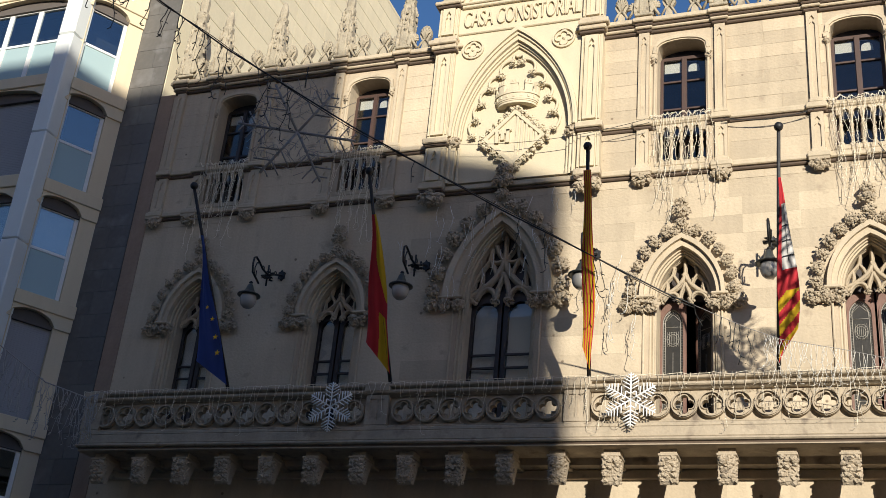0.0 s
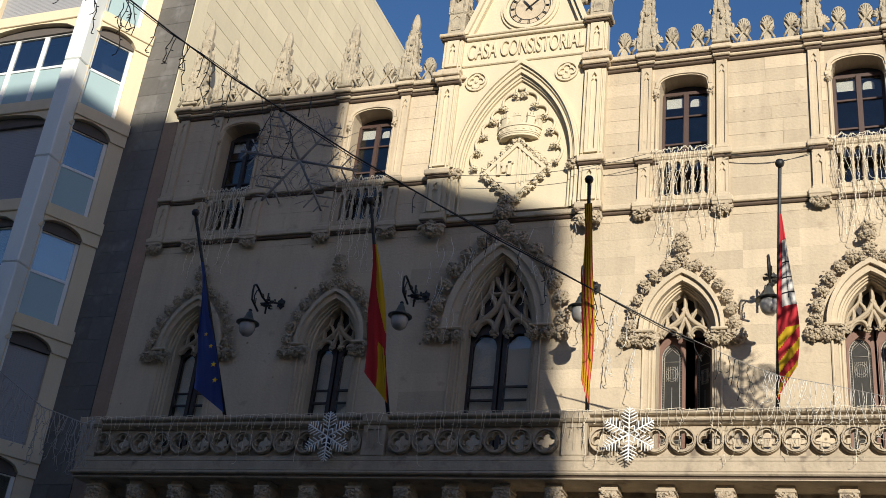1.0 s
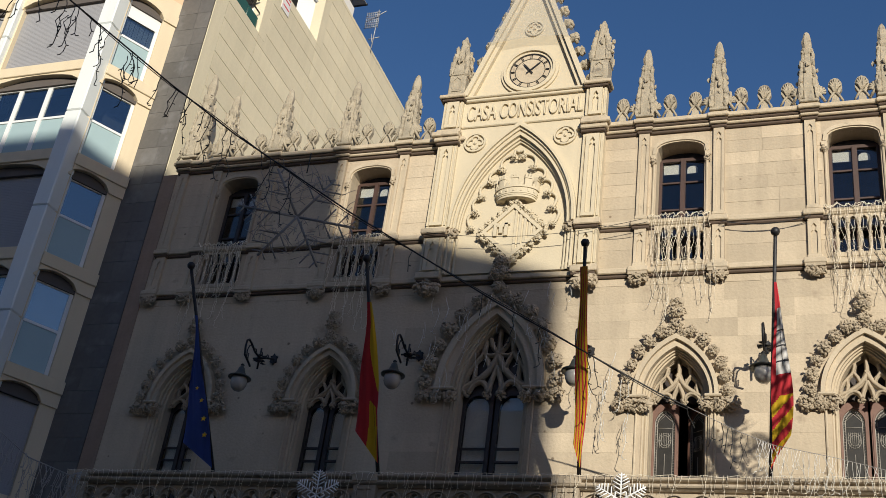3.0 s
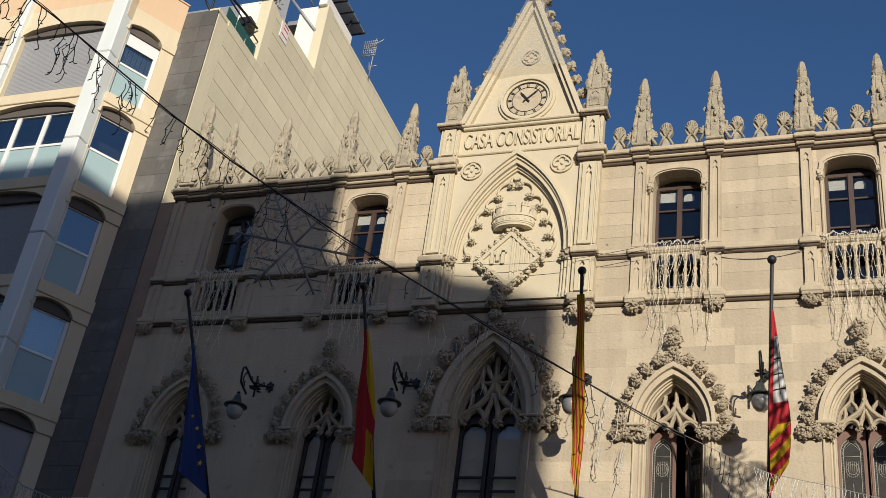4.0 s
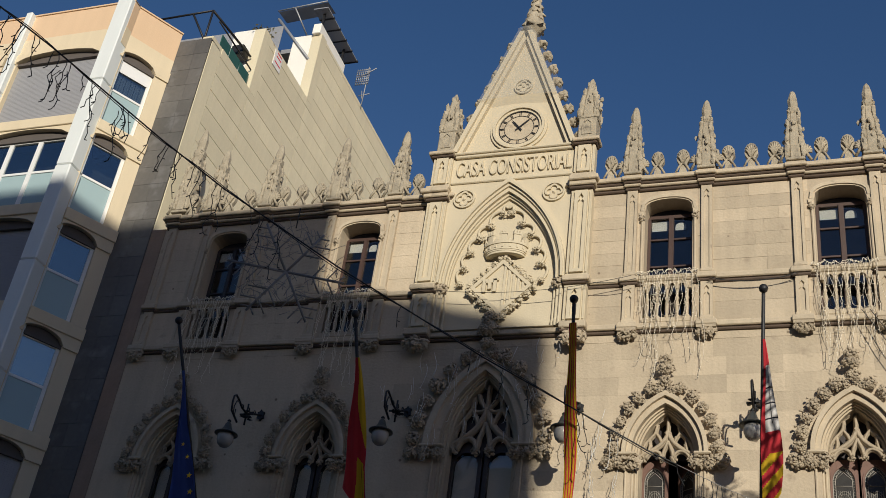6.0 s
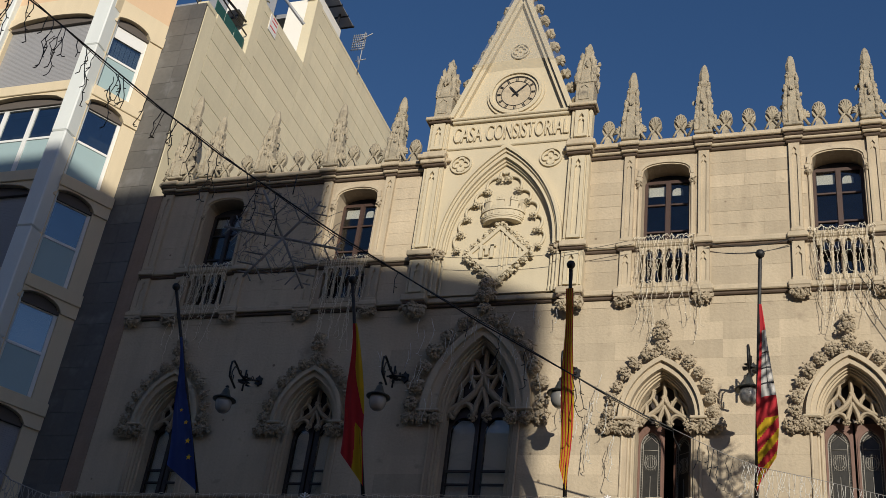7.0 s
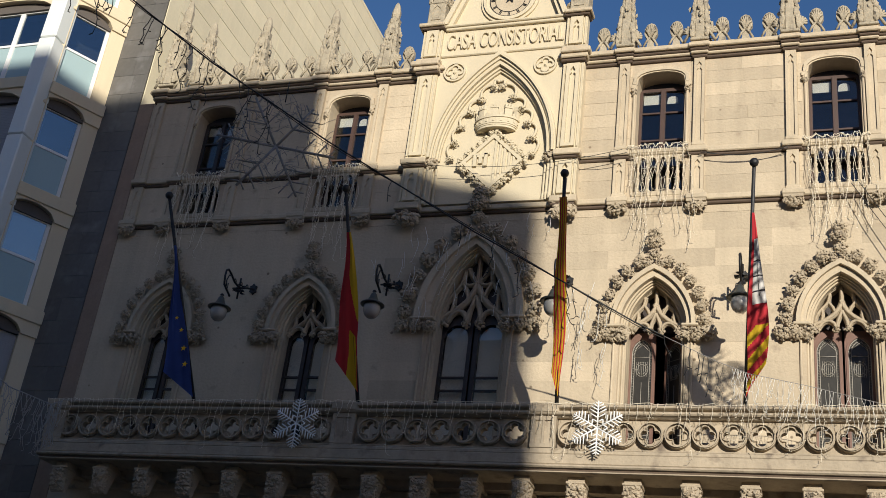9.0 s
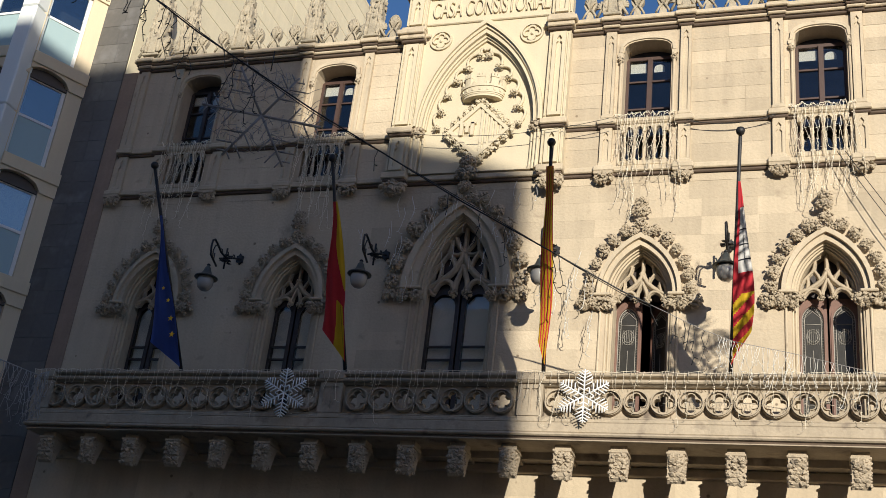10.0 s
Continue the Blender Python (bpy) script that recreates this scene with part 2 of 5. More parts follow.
    def leaf(self, c, r, out, slot=0):
        """One curled leaf lobe: a flattened knob tipped at random about the way that it grows."""
        tilt = Vector(out).to_track_quat("Z", "Y").to_matrix() @ Euler((random.uniform(-0.9, 0.9), random.uniform(-0.9, 0.9), random.uniform(0, 6.3))).to_matrix()
        wide, flat_k = random.uniform(0.6, 1.3), random.uniform(0.32, 0.6)
        vs = []
        for p in KNOB[0]:
            k = r * random.uniform(0.75, 1.25)
            q = tilt @ Vector((p[0] * wide, p[1] / wide, p[2] * flat_k - 0.35 * (p[0] ** 2 + p[1] ** 2)))
            vs.append((c[0] + q.x * k, c[1] + q.y * k, c[2] + q.z * k))
        return self.add(vs, KNOB[1], False, slot)

    def leafage(self, c, size, n=14, depth=0.6, r=0.3, slot=0):
        """A tuft of carved leaves: curled lobes round a core, facing the street."""
        small = min(size)
        self.lump(c, small * 0.5, (size[0] / small, depth, size[1] / small), 0.2, slot)
        for _ in range(int(n * 1.5)):
            a, d = random.uniform(0, 6.283), math.sqrt(random.random())
            x, z = d * math.cos(a), d * math.sin(a)
            self.leaf((c[0] + size[0] * x, c[1] - depth * small * (1 - d * d) * random.uniform(0.5, 1.15), c[2] + size[1] * z),
                      small * r * random.uniform(0.7, 1.3), (x, -1.1 * (1.15 - d), z + 0.2), slot)
        return self

    def data(self, name, mats):
        me = bpy.data.meshes.new(name)
        me.from_pydata(self.v, [], self.f)
        for m in (mats if isinstance(mats, (list, tuple)) else [mats]):
            me.materials.append(m)
        me.polygons.foreach_set("use_smooth", [s for s, _ in self.s])
        me.polygons.foreach_set("material_index", [i for _, i in self.s])
        me.update()
        return me


def knob():
    t = (1 + 5 ** 0.5) / 2
    vs = [(-1, t, 0), (1, t, 0), (-1, -t, 0), (1, -t, 0), (0, -1, t), (0, 1, t), (0, -1, -t), (0, 1, -t), (t, 0, -1), (t, 0, 1), (-t, 0, -1), (-t, 0, 1)]
    k = math.hypot(1, t)
    fs = [(0, 11, 5), (0, 5, 1), (0, 1, 7), (0, 7, 10), (0, 10, 11), (1, 5, 9), (5, 11, 4), (11, 10, 2), (10, 7, 6), (7, 1, 8),
          (3, 9, 4), (3, 4, 2), (3, 2, 6), (3, 6, 8), (3, 8, 9), (4, 9, 5), (2, 4, 11), (6, 2, 10), (8, 6, 7), (9, 8, 1)]
    return [tuple(c / k for c in v) for v in vs], fs


KNOB = knob()


def part(name, mesh, mats, parent, label="", at=None):
    ob = new(name, mesh.data(name, mats) if isinstance(mesh, Mesh) else mesh)
    ob.parent = parent
    if at:
        ob.location = at
    return tagged(ob, label)


def thing(name, at, label, category, group="", kind=""):
    ob = new(name)
    ob.location = at
    return tagged(ob, label, category, group, kind)


def whole(name, mesh, mats, label, category, group="", kind="", at=None):
    ob = new(name, mesh.data(name, mats))
    if at:
        ob.location = at
    return tagged(ob, label, category, group, kind)


def arch(uc, w, z0, h, n=10):
    """A pointed arch from its left springing over the apex to the right one."""
    r = (w * w + h * h) / (2 * w)
    top = math.asin(min(1, h / r))
    side = [(w - r + r * math.cos(top * i / n), r * math.sin(top * i / n)) for i in range(n + 1)]
    return [(uc - x, z0 + z) for x, z in side] + [(uc + x, z0 + z) for x, z in side[-2::-1]]


def segment(uc, w, z0, h, n=10):
    """A flat, three-centred arch."""
    return [(uc - w * math.cos(math.pi * i / n), z0 + h * math.sin(math.pi * i / n) ** 0.6) for i in range(n + 1)]


def opening(path, zb):
    return [(path[0][0], zb), *path, (path[-1][0], zb)]


def circle(uc, zc, r, n=20):
    return [(uc + r * math.cos(2 * math.pi * i / n), zc + r * math.sin(2 * math.pi * i / n)) for i in range(n)]


def quatrefoil(uc, zc, r, n=32):
    """Four overlapping lobes of overall radius r."""
    d, q = r * 0.56, r * 0.44
    out = []
    for i in range(n):
        a = 2 * math.pi * i / n
        f = (a + math.pi / 4) % (math.pi / 2) - math.pi / 4
        k = d * math.cos(f) + math.sqrt(max(0.0, q * q - (d * math.sin(f)) ** 2))
        out.append((uc + k * math.cos(a), zc + k * math.sin(a)))
    return out


def band(outer, inner):
    return list(outer) + list(inner)[::-1]

# ---- ground and the far side of the street ----
XC = -7.08
CAST = 44.0
g = Mesh()
g.add([(-400, -400, 0), (400, -400, 0), (400, 400, 0), (-400, 400, 0)], [(0, 1, 2, 3)])
whole("ground", g, M_ASPH, "grey asphalt street ground", "ground", kind="structure")
for y0, y1 in ((-4.5, -0.02), (-CAST + 0.1, -34.0)):
    whole("pavement", Mesh().box(-80, 80, y0, y1, 0.0, 0.14), M_PAVE, "grey paved walkway beside the street", "pavement", kind="structure")


def street_house(x0, x1, tops, label):
    """A plain house across the street; its roofline throws the shade over the facade."""
    h = thing("house", ((x0 + x1) / 2, -CAST, 0), label, "house", "houses across the street")
    w = (x1 - x0) / 2
    m = Mesh()
    n = len(tops) - 1
    m.plate([(-w, 0), (w, 0)] + [(w - 2 * w * k / n, z) for k, z in enumerate(tops[::-1])], -12, 0)
    part("wall", m, M_OPP, h)
    top = min(tops)
    frame_mesh = Mesh().box(-0.62, 0.62, -0.02, 0.06, -0.05, 1.75).data("window", M_FRAME)
    pane_mesh = Mesh().box(-0.52, 0.52, 0.06, 0.075, 0.05, 1.65).data("pane", M_MILK)
    k = 0
    z = 3.9
    while z < top - 2.2:
        x = -w + 1.6
        while x < w - 1.2:
            win = part("window", frame_mesh, None, h, at=(x, 0, z))
            part("pane", pane_mesh, None, win)
            x += 2.9
        z += 3.1


street_house(-70, XC - 4.5 + 0.52 * CAST, [17.37 + 0.28 * CAST] * 2, "tall rendered apartment house across the street")
street_house(XC - 4.5 + 0.52 * CAST + 0.01, XC + 1.22 + 0.52 * CAST, [z + 0.28 * CAST for z in (15.1, 14.75, 14.48, 14.12, 13.5)], "rendered house with a sloping roofline")
# added out of view; its height keeps sun off the ground to cut bounce
street_house(XC + 1.22 + 0.52 * CAST + 0.01, 80, [17.0, 17.0], "unseen lower rendered house added to shade the street")

# ---- the town hall ----
hall = thing("town_hall", (XC, 0, 0), "neo-gothic sandstone town hall with gable, pinnacles and balcony", "town hall")
HALF = 9.72
UPPER = (-7.31, -3.71, 3.71, 7.31)
DOORS = ((-7.44, 0), (-3.90, 0), (-0.10, 1), (3.74, 0), (7.29, 0))
PILAST = (2.90, 4.54, 6.45, 8.04, 9.04)
SIZE = {0: dict(w=0.66, z=10.70, h=1.08, rise=1.4, grow=0.18), 1: dict(w=0.86, z=10.93, h=1.74, rise=0.9, grow=0.34)}


def door_arch(uc, big, inset):
    """The pointed arch of a balcony door, drawn in by inset from the wall's opening."""
    s = SIZE[big]
    w = s["w"] - inset
    return arch(uc, w, s["z"], s["h"] - (0.73 if inset > 0 else s["rise"]) * inset)


holes = [opening(segment(u, 0.52, 16.54, 0.31), 13.66) for u in UPPER]
holes += [opening(door_arch(u, b, 0), 7.45) for u, b in DOORS]
wall = part("wall", Mesh().plate([(-HALF, 0), (HALF, 0), (HALF, 17.15), (-HALF, 17.15)], 0.0, 0.5, holes), M_WALL, hall)
part("side_wall", Mesh().box(-HALF, -HALF + 0.4, 0.5, 14, 0, 17.15).box(HALF - 0.4, HALF, 0.5, 14, 0, 17.15).box(-HALF, HALF, 13.6, 14, 0, 17.15), M_WALL, hall)
part("roof", Mesh().box(-HALF, HALF, 0.5, 14, 17.0, 17.16), M_ROOF, hall)
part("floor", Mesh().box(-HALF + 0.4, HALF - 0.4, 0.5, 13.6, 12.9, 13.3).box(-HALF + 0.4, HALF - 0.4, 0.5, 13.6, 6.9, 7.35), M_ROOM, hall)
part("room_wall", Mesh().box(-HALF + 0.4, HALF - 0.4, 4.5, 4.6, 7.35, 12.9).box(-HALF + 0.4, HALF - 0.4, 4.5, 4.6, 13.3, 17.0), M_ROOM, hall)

# mouldings that run along the front, breaking forward over the pilasters
def course(name, layers, mats, extra=0.07, ends=(-9.22, 9.22), gap=None, wide=0.17):
    spans = [ends] if not gap else [(ends[0], gap[0]), (gap[1], ends[1])]
    m = Mesh()
    for z0, z1, out, slot in layers:
        for a, b in spans:
            m.box(a - out * 0.6, b + out * 0.6, -out, 0.0, z0, z1, slot, bevel=min(0.02, (z1 - z0) * 0.3))
        for u in PILAST:
            for s in (-1, 1):
                m.box(s * u - wide - out * 0.4, s * u + wide + out * 0.4, -out - extra, -out, z0 + 0.001, z1 - 0.001, slot, bevel=min(0.02, (z1 - z0) * 0.3))
    return part(name, m, mats, hall)


# slot 1 layers carry grime and painted shade below the projecting ones
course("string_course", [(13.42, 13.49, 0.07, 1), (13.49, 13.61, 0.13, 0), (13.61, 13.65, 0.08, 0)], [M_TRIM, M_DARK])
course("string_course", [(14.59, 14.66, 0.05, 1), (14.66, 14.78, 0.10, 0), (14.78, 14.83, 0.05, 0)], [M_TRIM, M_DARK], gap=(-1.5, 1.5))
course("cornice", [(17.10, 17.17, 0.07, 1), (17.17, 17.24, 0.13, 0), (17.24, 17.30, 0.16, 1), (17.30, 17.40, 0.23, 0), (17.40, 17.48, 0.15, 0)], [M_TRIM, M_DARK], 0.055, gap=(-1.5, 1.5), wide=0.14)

for s in (-1, 1):
    part("quoin_strip", Mesh().box(min(s * 9.30, s * 9.72), max(s * 9.30, s * 9.72), -0.025, 0.0, 0.0, 17.14), M_QUOIN, hall, "brown stained edge strip")

# pilasters with a sunk, cusped panel
def pilaster_mesh(z0, z1, w):
    m = Mesh()
    hole = [(-w * 0.5, z0 + 0.12), (w * 0.5, z0 + 0.12), (w * 0.5, z1 - 0.32), (w * 0.18, z1 - 0.27), (w * 0.42, z1 - 0.18), (0, z1 - 0.1), (-w * 0.42, z1 - 0.18), (-w * 0.18, z1 - 0.27), (-w * 0.5, z1 - 0.32)]
    m.plate([(-w, z0), (w, z0), (w, z1), (-w, z1)], -0.085, -0.05, [hole])
    m.box(-w, w, -0.05, 0.0, z0, z1)
    m.box(-w - 0.03, w + 0.03, -0.10, 0, z0, z0 + 0.09, bevel=0.02)
    return m


tall = pilaster_mesh(14.83, 17.10, 0.115).data("pilaster", M_TRIM)
short = pilaster_mesh(13.65, 14.59, 0.125).data("pilaster", M_TRIM)
tuft = [Mesh().leafage((0, -0.12, 0), (0.22, 0.14), 44, 0.75, 0.30).box(-0.2, 0.2, -0.2, 0, 0.06, 0.12).data("corbel_tuft", M_CARVE) for _ in range(3)]
for i, u in enumerate(PILAST):
    for s in (-1, 1):
        part("pilaster", tall, None, hall, at=(s * u, 0, 0))
        part("pilaster", short, None, hall, at=(s * u, 0, 0))
        part("carved_corbel", tuft[i % 3], None, hall, at=(s * u, 0, 13.36))

# upper windows: moulded frame, sashes, panes, blind and balustrade
def upper_window(u, dark):
    win = part("window", Mesh(), M_TRIM, hall, at=(u, 0, 0))
    o, i1, i2 = segment(0, 0.62, 16.54, 0.43), segment(0, 0.55, 16.54, 0.34), segment(0, 0.52, 16.54, 0.31)
    m = Mesh()
    m.plate(band(o, i1), -0.06, 0.0)
    m.plate(band(i1, i2), -0.03, 0.0)
    m.box(-0.65, -0.53, -0.05, 0, 16.44, 16.54).box(0.53, 0.65, -0.05, 0, 16.44, 16.54)
    for s in (-1, 1):
        m.lathe([(0.045, 14.85), (0.03, 14.95), (0.03, 16.22), (0.05, 16.32), (0.06, 16.44)], (s * 0.575, -0.02, 0), 8)
        m.box(s * 0.575 - 0.06, s * 0.575 + 0.06, -0.08, 0.0, 14.83, 14.90)
    part("moulding", m, M_TRIM, win)
    for s in (-1, 1):
        part("capital", Mesh().leafage((s * 0.58, -0.05, 16.34), (0.07, 0.09), 14, 0.6, 0.36), M_CARVE, win)
    # the window in shade gets the darker wood, its shade in the colour
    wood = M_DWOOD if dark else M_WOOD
    f = Mesh()
    pane_hole = [[(a, z0), (b, z0), (b, z1), (a, z1)] for a, b in ((-0.45, -0.06), (0.06, 0.45)) for z0, z1 in ((13.8, 14.5), (14.55, 15.28), (15.32, 15.99), (16.03, 16.58))]
    f.plate([(-0.515, 13.66), (0.515, 13.66), (0.515, 16.60), (0.45, 16.66), (-0.45, 16.66), (-0.515, 16.60)], 0.36, 0.43, pane_hole)
    f.box(-0.045, 0.045, 0.33, 0.36, 13.7, 16.62)
    # near-black plate that fills the arched head above the sashes
    part("blind_box", Mesh().plate(opening(segment(0, 0.52, 16.55, 0.30), 16.55), 0.44, 0.48), M_INK, win)
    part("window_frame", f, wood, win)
    for hole in pane_hole:
        p = part("pane", Mesh().box(hole[0][0] + 0.001, hole[1][0] - 0.001, 0.39, 0.398, hole[0][1] + 0.001, hole[2][1] - 0.001), M_GLASS, win)
    part("blind", Mesh().box(-0.44, -0.07, 0.45, 0.46, 16.30, 16.56).plate(opening(segment(0.20, 0.12, 16.36, 0.14), 16.30), 0.45, 0.46), M_BLIND, win, "white lowered blind")


for u in UPPER:
    upper_window(u, u < -5)

baluster = Mesh().lathe([(0.058, 0), (0.058, 0.06), (0.030, 0.09), (0.040, 0.22), (0.043, 0.32), (0.030, 0.44), (0.046, 0.47), (0.046, 0.50), (0.028, 0.53), (0.030, 0.66), (0.052, 0.73), (0.058, 0.79), (0.040, 0.83), (0.056, 0.87), (0.056, 0.92)], seg=10).data("baluster", M_TRIM)
for u in UPPER:
    rail = thing("balconette", (XC + u, 0, 13.65), "stone balconette with turned balusters under a window", "balustrade", "balconettes")
    part("rail", Mesh().box(-0.62, 0.62, -0.12, 0.12, 1.03, 1.16, bevel=0.03), M_TRIM, rail)
    part("plinth", Mesh().box(-0.52, 0.52, -0.08, 0.10, 0.0, 0.12, bevel=0.015), M_TRIM, rail)
    heads = [arch(-0.315 + 0.21 * k, 0.072, 0.86, 0.10, 5) for k in range(4)]
    part("arcade", Mesh().plate([(-0.50, 0.82), (-0.46, 0.82)] + [(x, z) for h in heads for x, z in opening(h, 0.82)] + [(0.46, 0.82), (0.50, 0.82), (0.50, 1.03), (-0.50, 1.03)], -0.06, 0.06), M_TRIM, rail)
    for k in range(5):
        part("baluster", baluster, None, rail, at=(-0.42 + 0.21 * k, 0.0, 0.115))

# ---- balcony doors ----
def tracery(uc, big):
    s = SIZE[big]
    w, h, z = s["w"] - 0.11, (s["h"] - 0.12) * 0.92, s["z"] + 0.06
    m = Mesh()
    r = 0.043 if not big else 0.056
    y = 0.36
    def rib(pts, q=1.0, q1=None):
        fine = []
        for i in range(len(pts) - 1):
            for k in range(4):
                a, b = pts[i], pts[i + 1]
                fine.append((a[0] + (b[0] - a[0]) * k / 4, a[1] + (b[1] - a[1]) * k / 4))
        fine.append(pts[-1])
        for _ in range(3):
            fine = [fine[0]] + [((fine[i - 1][0] + 2 * fine[i][0] + fine[i + 1][0]) / 4, (fine[i - 1][1] + 2 * fine[i][1] + fine[i + 1][1]) / 4) for i in range(1, len(fine) - 1)] + [fine[-1]]
        for dy, k in ((0.0, 1.0), (-0.045, 0.62)):
            m.tube([(uc + x * w, y + dy, z + t * h) for x, t in fine], r * q * k, 6)
    rib([(-1.0, 0.0), (-0.97, 0.30), (-0.80, 0.60), (-0.45, 0.88), (0, 1.06)], 1.0)
    rib([(1.0, 0.0), (0.97, 0.30), (0.80, 0.60), (0.45, 0.88), (0, 1.06)], 1.0)
    for sd in (-1, 1):
        # ogee that rises from the springing to the middle stem
        rib([(sd * 1.0, 0.02), (sd * 0.92, 0.10), (sd * 0.70, 0.15), (sd * 0.45, 0.24), (sd * 0.22, 0.36), (sd * 0.05, 0.52), (0, 0.64)], 1.45)
        # mouchettes beside it
        rib([(sd * 0.92, 0.12), (sd * 0.84, 0.34), (sd * 0.62, 0.50), (sd * 0.44, 0.62), (sd * 0.40, 0.80)], 1.1)
        rib([(sd * 0.70, 0.15), (sd * 0.64, 0.30), (sd * 0.66, 0.46)], 0.95)
        rib([(sd * 0.22, 0.36), (sd * 0.30, 0.50), (sd * 0.44, 0.62)], 1.0)
        # round lobe between two hanging leaves, and the pointed one in the middle
        rib([(sd * 0.20, 0.0), (sd * 0.27, 0.13), (sd * 0.45, 0.19), (sd * 0.66, 0.14), (sd * 0.80, 0.0)], 1.15)
        rib([(sd * 0.20, 0.0), (sd * 0.15, 0.18), (sd * 0.07, 0.30), (0, 0.42)], 1.15)
        for x, t, q in ((0.20, -0.02, 0.075), (0.86, -0.01, 0.07)):
            m.leafage((uc + sd * x * w, y - 0.04, z + t * h), (q * (1.4 if big else 1.0), q * (1.5 if big else 1.15)), 12, 0.9, 0.4)
        for x, t, q in ((0.64, 0.31, 0.045), (0.30, 0.50, 0.042), (0.40, 0.80, 0.05)):
            m.lump((uc + sd * x * w, y - 0.02, z + t * h), q * (1.3 if big else 1.0), (1, 0.9, 1.2))
    if big:
        for sd in (-1, 1):
            rib([(0, 0.62), (sd * 0.20, 0.72), (sd * 0.30, 0.86)], 1.1)
            rib([(sd * 0.44, 0.62), (sd * 0.24, 0.58), (0, 0.62)], 0.9)
    rib([(0, 0.56), (0, 1.0)], 1.1)
    m.lump((uc, y - 0.03, z + 0.62 * h), 0.07)
    return m


def balcony_door(uc, big, sunny, variant):
    s = SIZE[big]
    d = part("door_surround", Mesh(), M_TRIM, hall)
    w0, zs = s["w"], s["z"]
    m = Mesh()
    grow = s["grow"]
    o = door_arch(uc, big, -grow)
    mid = door_arch(uc, big, -grow * 0.55)
    i0 = door_arch(uc, big, 0)
    part("hood_moulding", Mesh().plate(band(o, mid), -0.16, 0.0), M_TRIM, d)
    part("archivolt", Mesh().plate(band(mid, i0), -0.08, 0.0), M_TRIM, d)
    thin = 0.04 if sunny else 0.05
    for ring, (y0, y1) in enumerate(((0.05, 0.5), (0.11, 0.5), (0.17, 0.5))):
        a, b = door_arch(uc, big, thin * ring), door_arch(uc, big, thin * (ring + 1))
        part("archivolt", Mesh().plate(band(opening(a, 7.45), opening(b, 7.45)), y0, y1), M_TRIM, d)
    for sd in (-1, 1):
        for k, (off, yy) in enumerate(((0.10, -0.02), (-0.02, 0.05), (-0.075, 0.11))):
            part("shaft", Mesh().lathe([(0.05, 7.45), (0.05, 7.6), (0.026, 7.66), (0.026, zs - 0.22), (0.045, zs - 0.16)], (uc + sd * (w0 + off), yy, 0), 8), M_TRIM, d)
        im = Mesh().box(uc + sd * (w0 + grow * 0.4) - grow * 0.6 - 0.06, uc + sd * (w0 + grow * 0.4) + grow * 0.6 + 0.06, -0.2, 0.1, zs - 0.06, zs + 0.0, bevel=0.02)
        part("impost", im, M_TRIM, d)
    part("tracery", tracery(uc, big), M_CARVE, d)
    for sd in (-1, 1):
        c = Mesh()
        for k in range(3):
            c.leafage((uc + sd * (w0 - 0.04 + (grow + 0.28) * k / 2), -0.08, zs - 0.17), (0.17, 0.17), 34, 0.75, 0.25)
        part("capital", c, M_CARVE, d)
    pts = door_arch(uc, big, -grow - (0.13 if not big else 0.17))
    n = len(pts)
    steps = 6
    q = 0.125 if not big else 0.175
    for sd in (0, 1):
        for k in range(steps):
            f = (k + 0.25) / steps * (n // 2) * 0.96
            i, t = int(f), f - int(f)
            if sd:
                (x0, z0), (x1, z1) = pts[n - 1 - i], pts[n - 2 - i]
            else:
                (x0, z0), (x1, z1) = pts[i], pts[i + 1]
            x, z = x0 + (x1 - x0) * t, z0 + (z1 - z0) * t
            out = (1 if sd else -1) * q * 0.35
            swell = random.uniform(0.9, 1.1)
            m = Mesh().leafage((x + out, -0.12, z + 0.02), (q * swell, q * 1.1 * swell), 34, 0.75, 0.27)
            for _ in range(5):
                m.leaf((x + out * 2.6 + random.uniform(-0.05, 0.05), -0.15, z + random.uniform(-0.02, 0.16)), q * 0.34, (out * 6, -0.6, 0.5))
            part("crocket", m, M_CARVE, d)
    ax, az = o[len(o) // 2]
    fin = Mesh()
    k = 1.35 if big else 1.0
    for sd in (-1, 1):
        fin.leafage((ax + sd * 0.17 * k, -0.13, az + 0.02 * k), (0.15 * k, 0.11 * k), 30, 0.85, 0.27)
    fin.leafage((ax, -0.15, az + 0.20 * k), (0.15 * k, 0.12 * k), 36, 0.9, 0.27)
    fin.leafage((ax, -0.18, az + 0.46 * k), (0.20 * k, 0.13 * k), 48, 0.9, 0.26)
    fin.leafage((ax, -0.17, az + 0.66 * k), (0.14 * k, 0.13 * k), 36, 0.9, 0.28)
    part("finial", fin, M_CARVE, d)
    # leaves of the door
    # doors out of the sun get darker wood: shade put into the colour
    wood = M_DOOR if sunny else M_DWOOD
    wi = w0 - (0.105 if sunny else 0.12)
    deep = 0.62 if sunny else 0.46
    part("reveal", Mesh().plate(band(opening(door_arch(uc, big, 0.05), 7.45), opening(door_arch(uc, big, 3 * thin + 0.003), 7.45)), 0.3, deep + 0.04), M_TRIM, d)
    for sd in (-1, 1):
        opened = sunny and sd == 1 and uc < 5
        lw = wi
        leaf = part("door_leaf", Mesh(), wood, d, at=(uc + sd * wi, deep, 7.45))
        sgn = -sd
        fr = Mesh()
        H = zs + (0.12 if sunny else 0.14) - 7.45
        x0, x1 = (0.0, lw - 0.02) if sgn > 0 else (-(lw - 0.02), 0.0)
        xm, hw = (x0 + x1) / 2, (lw - 0.02) / 2 - 0.055
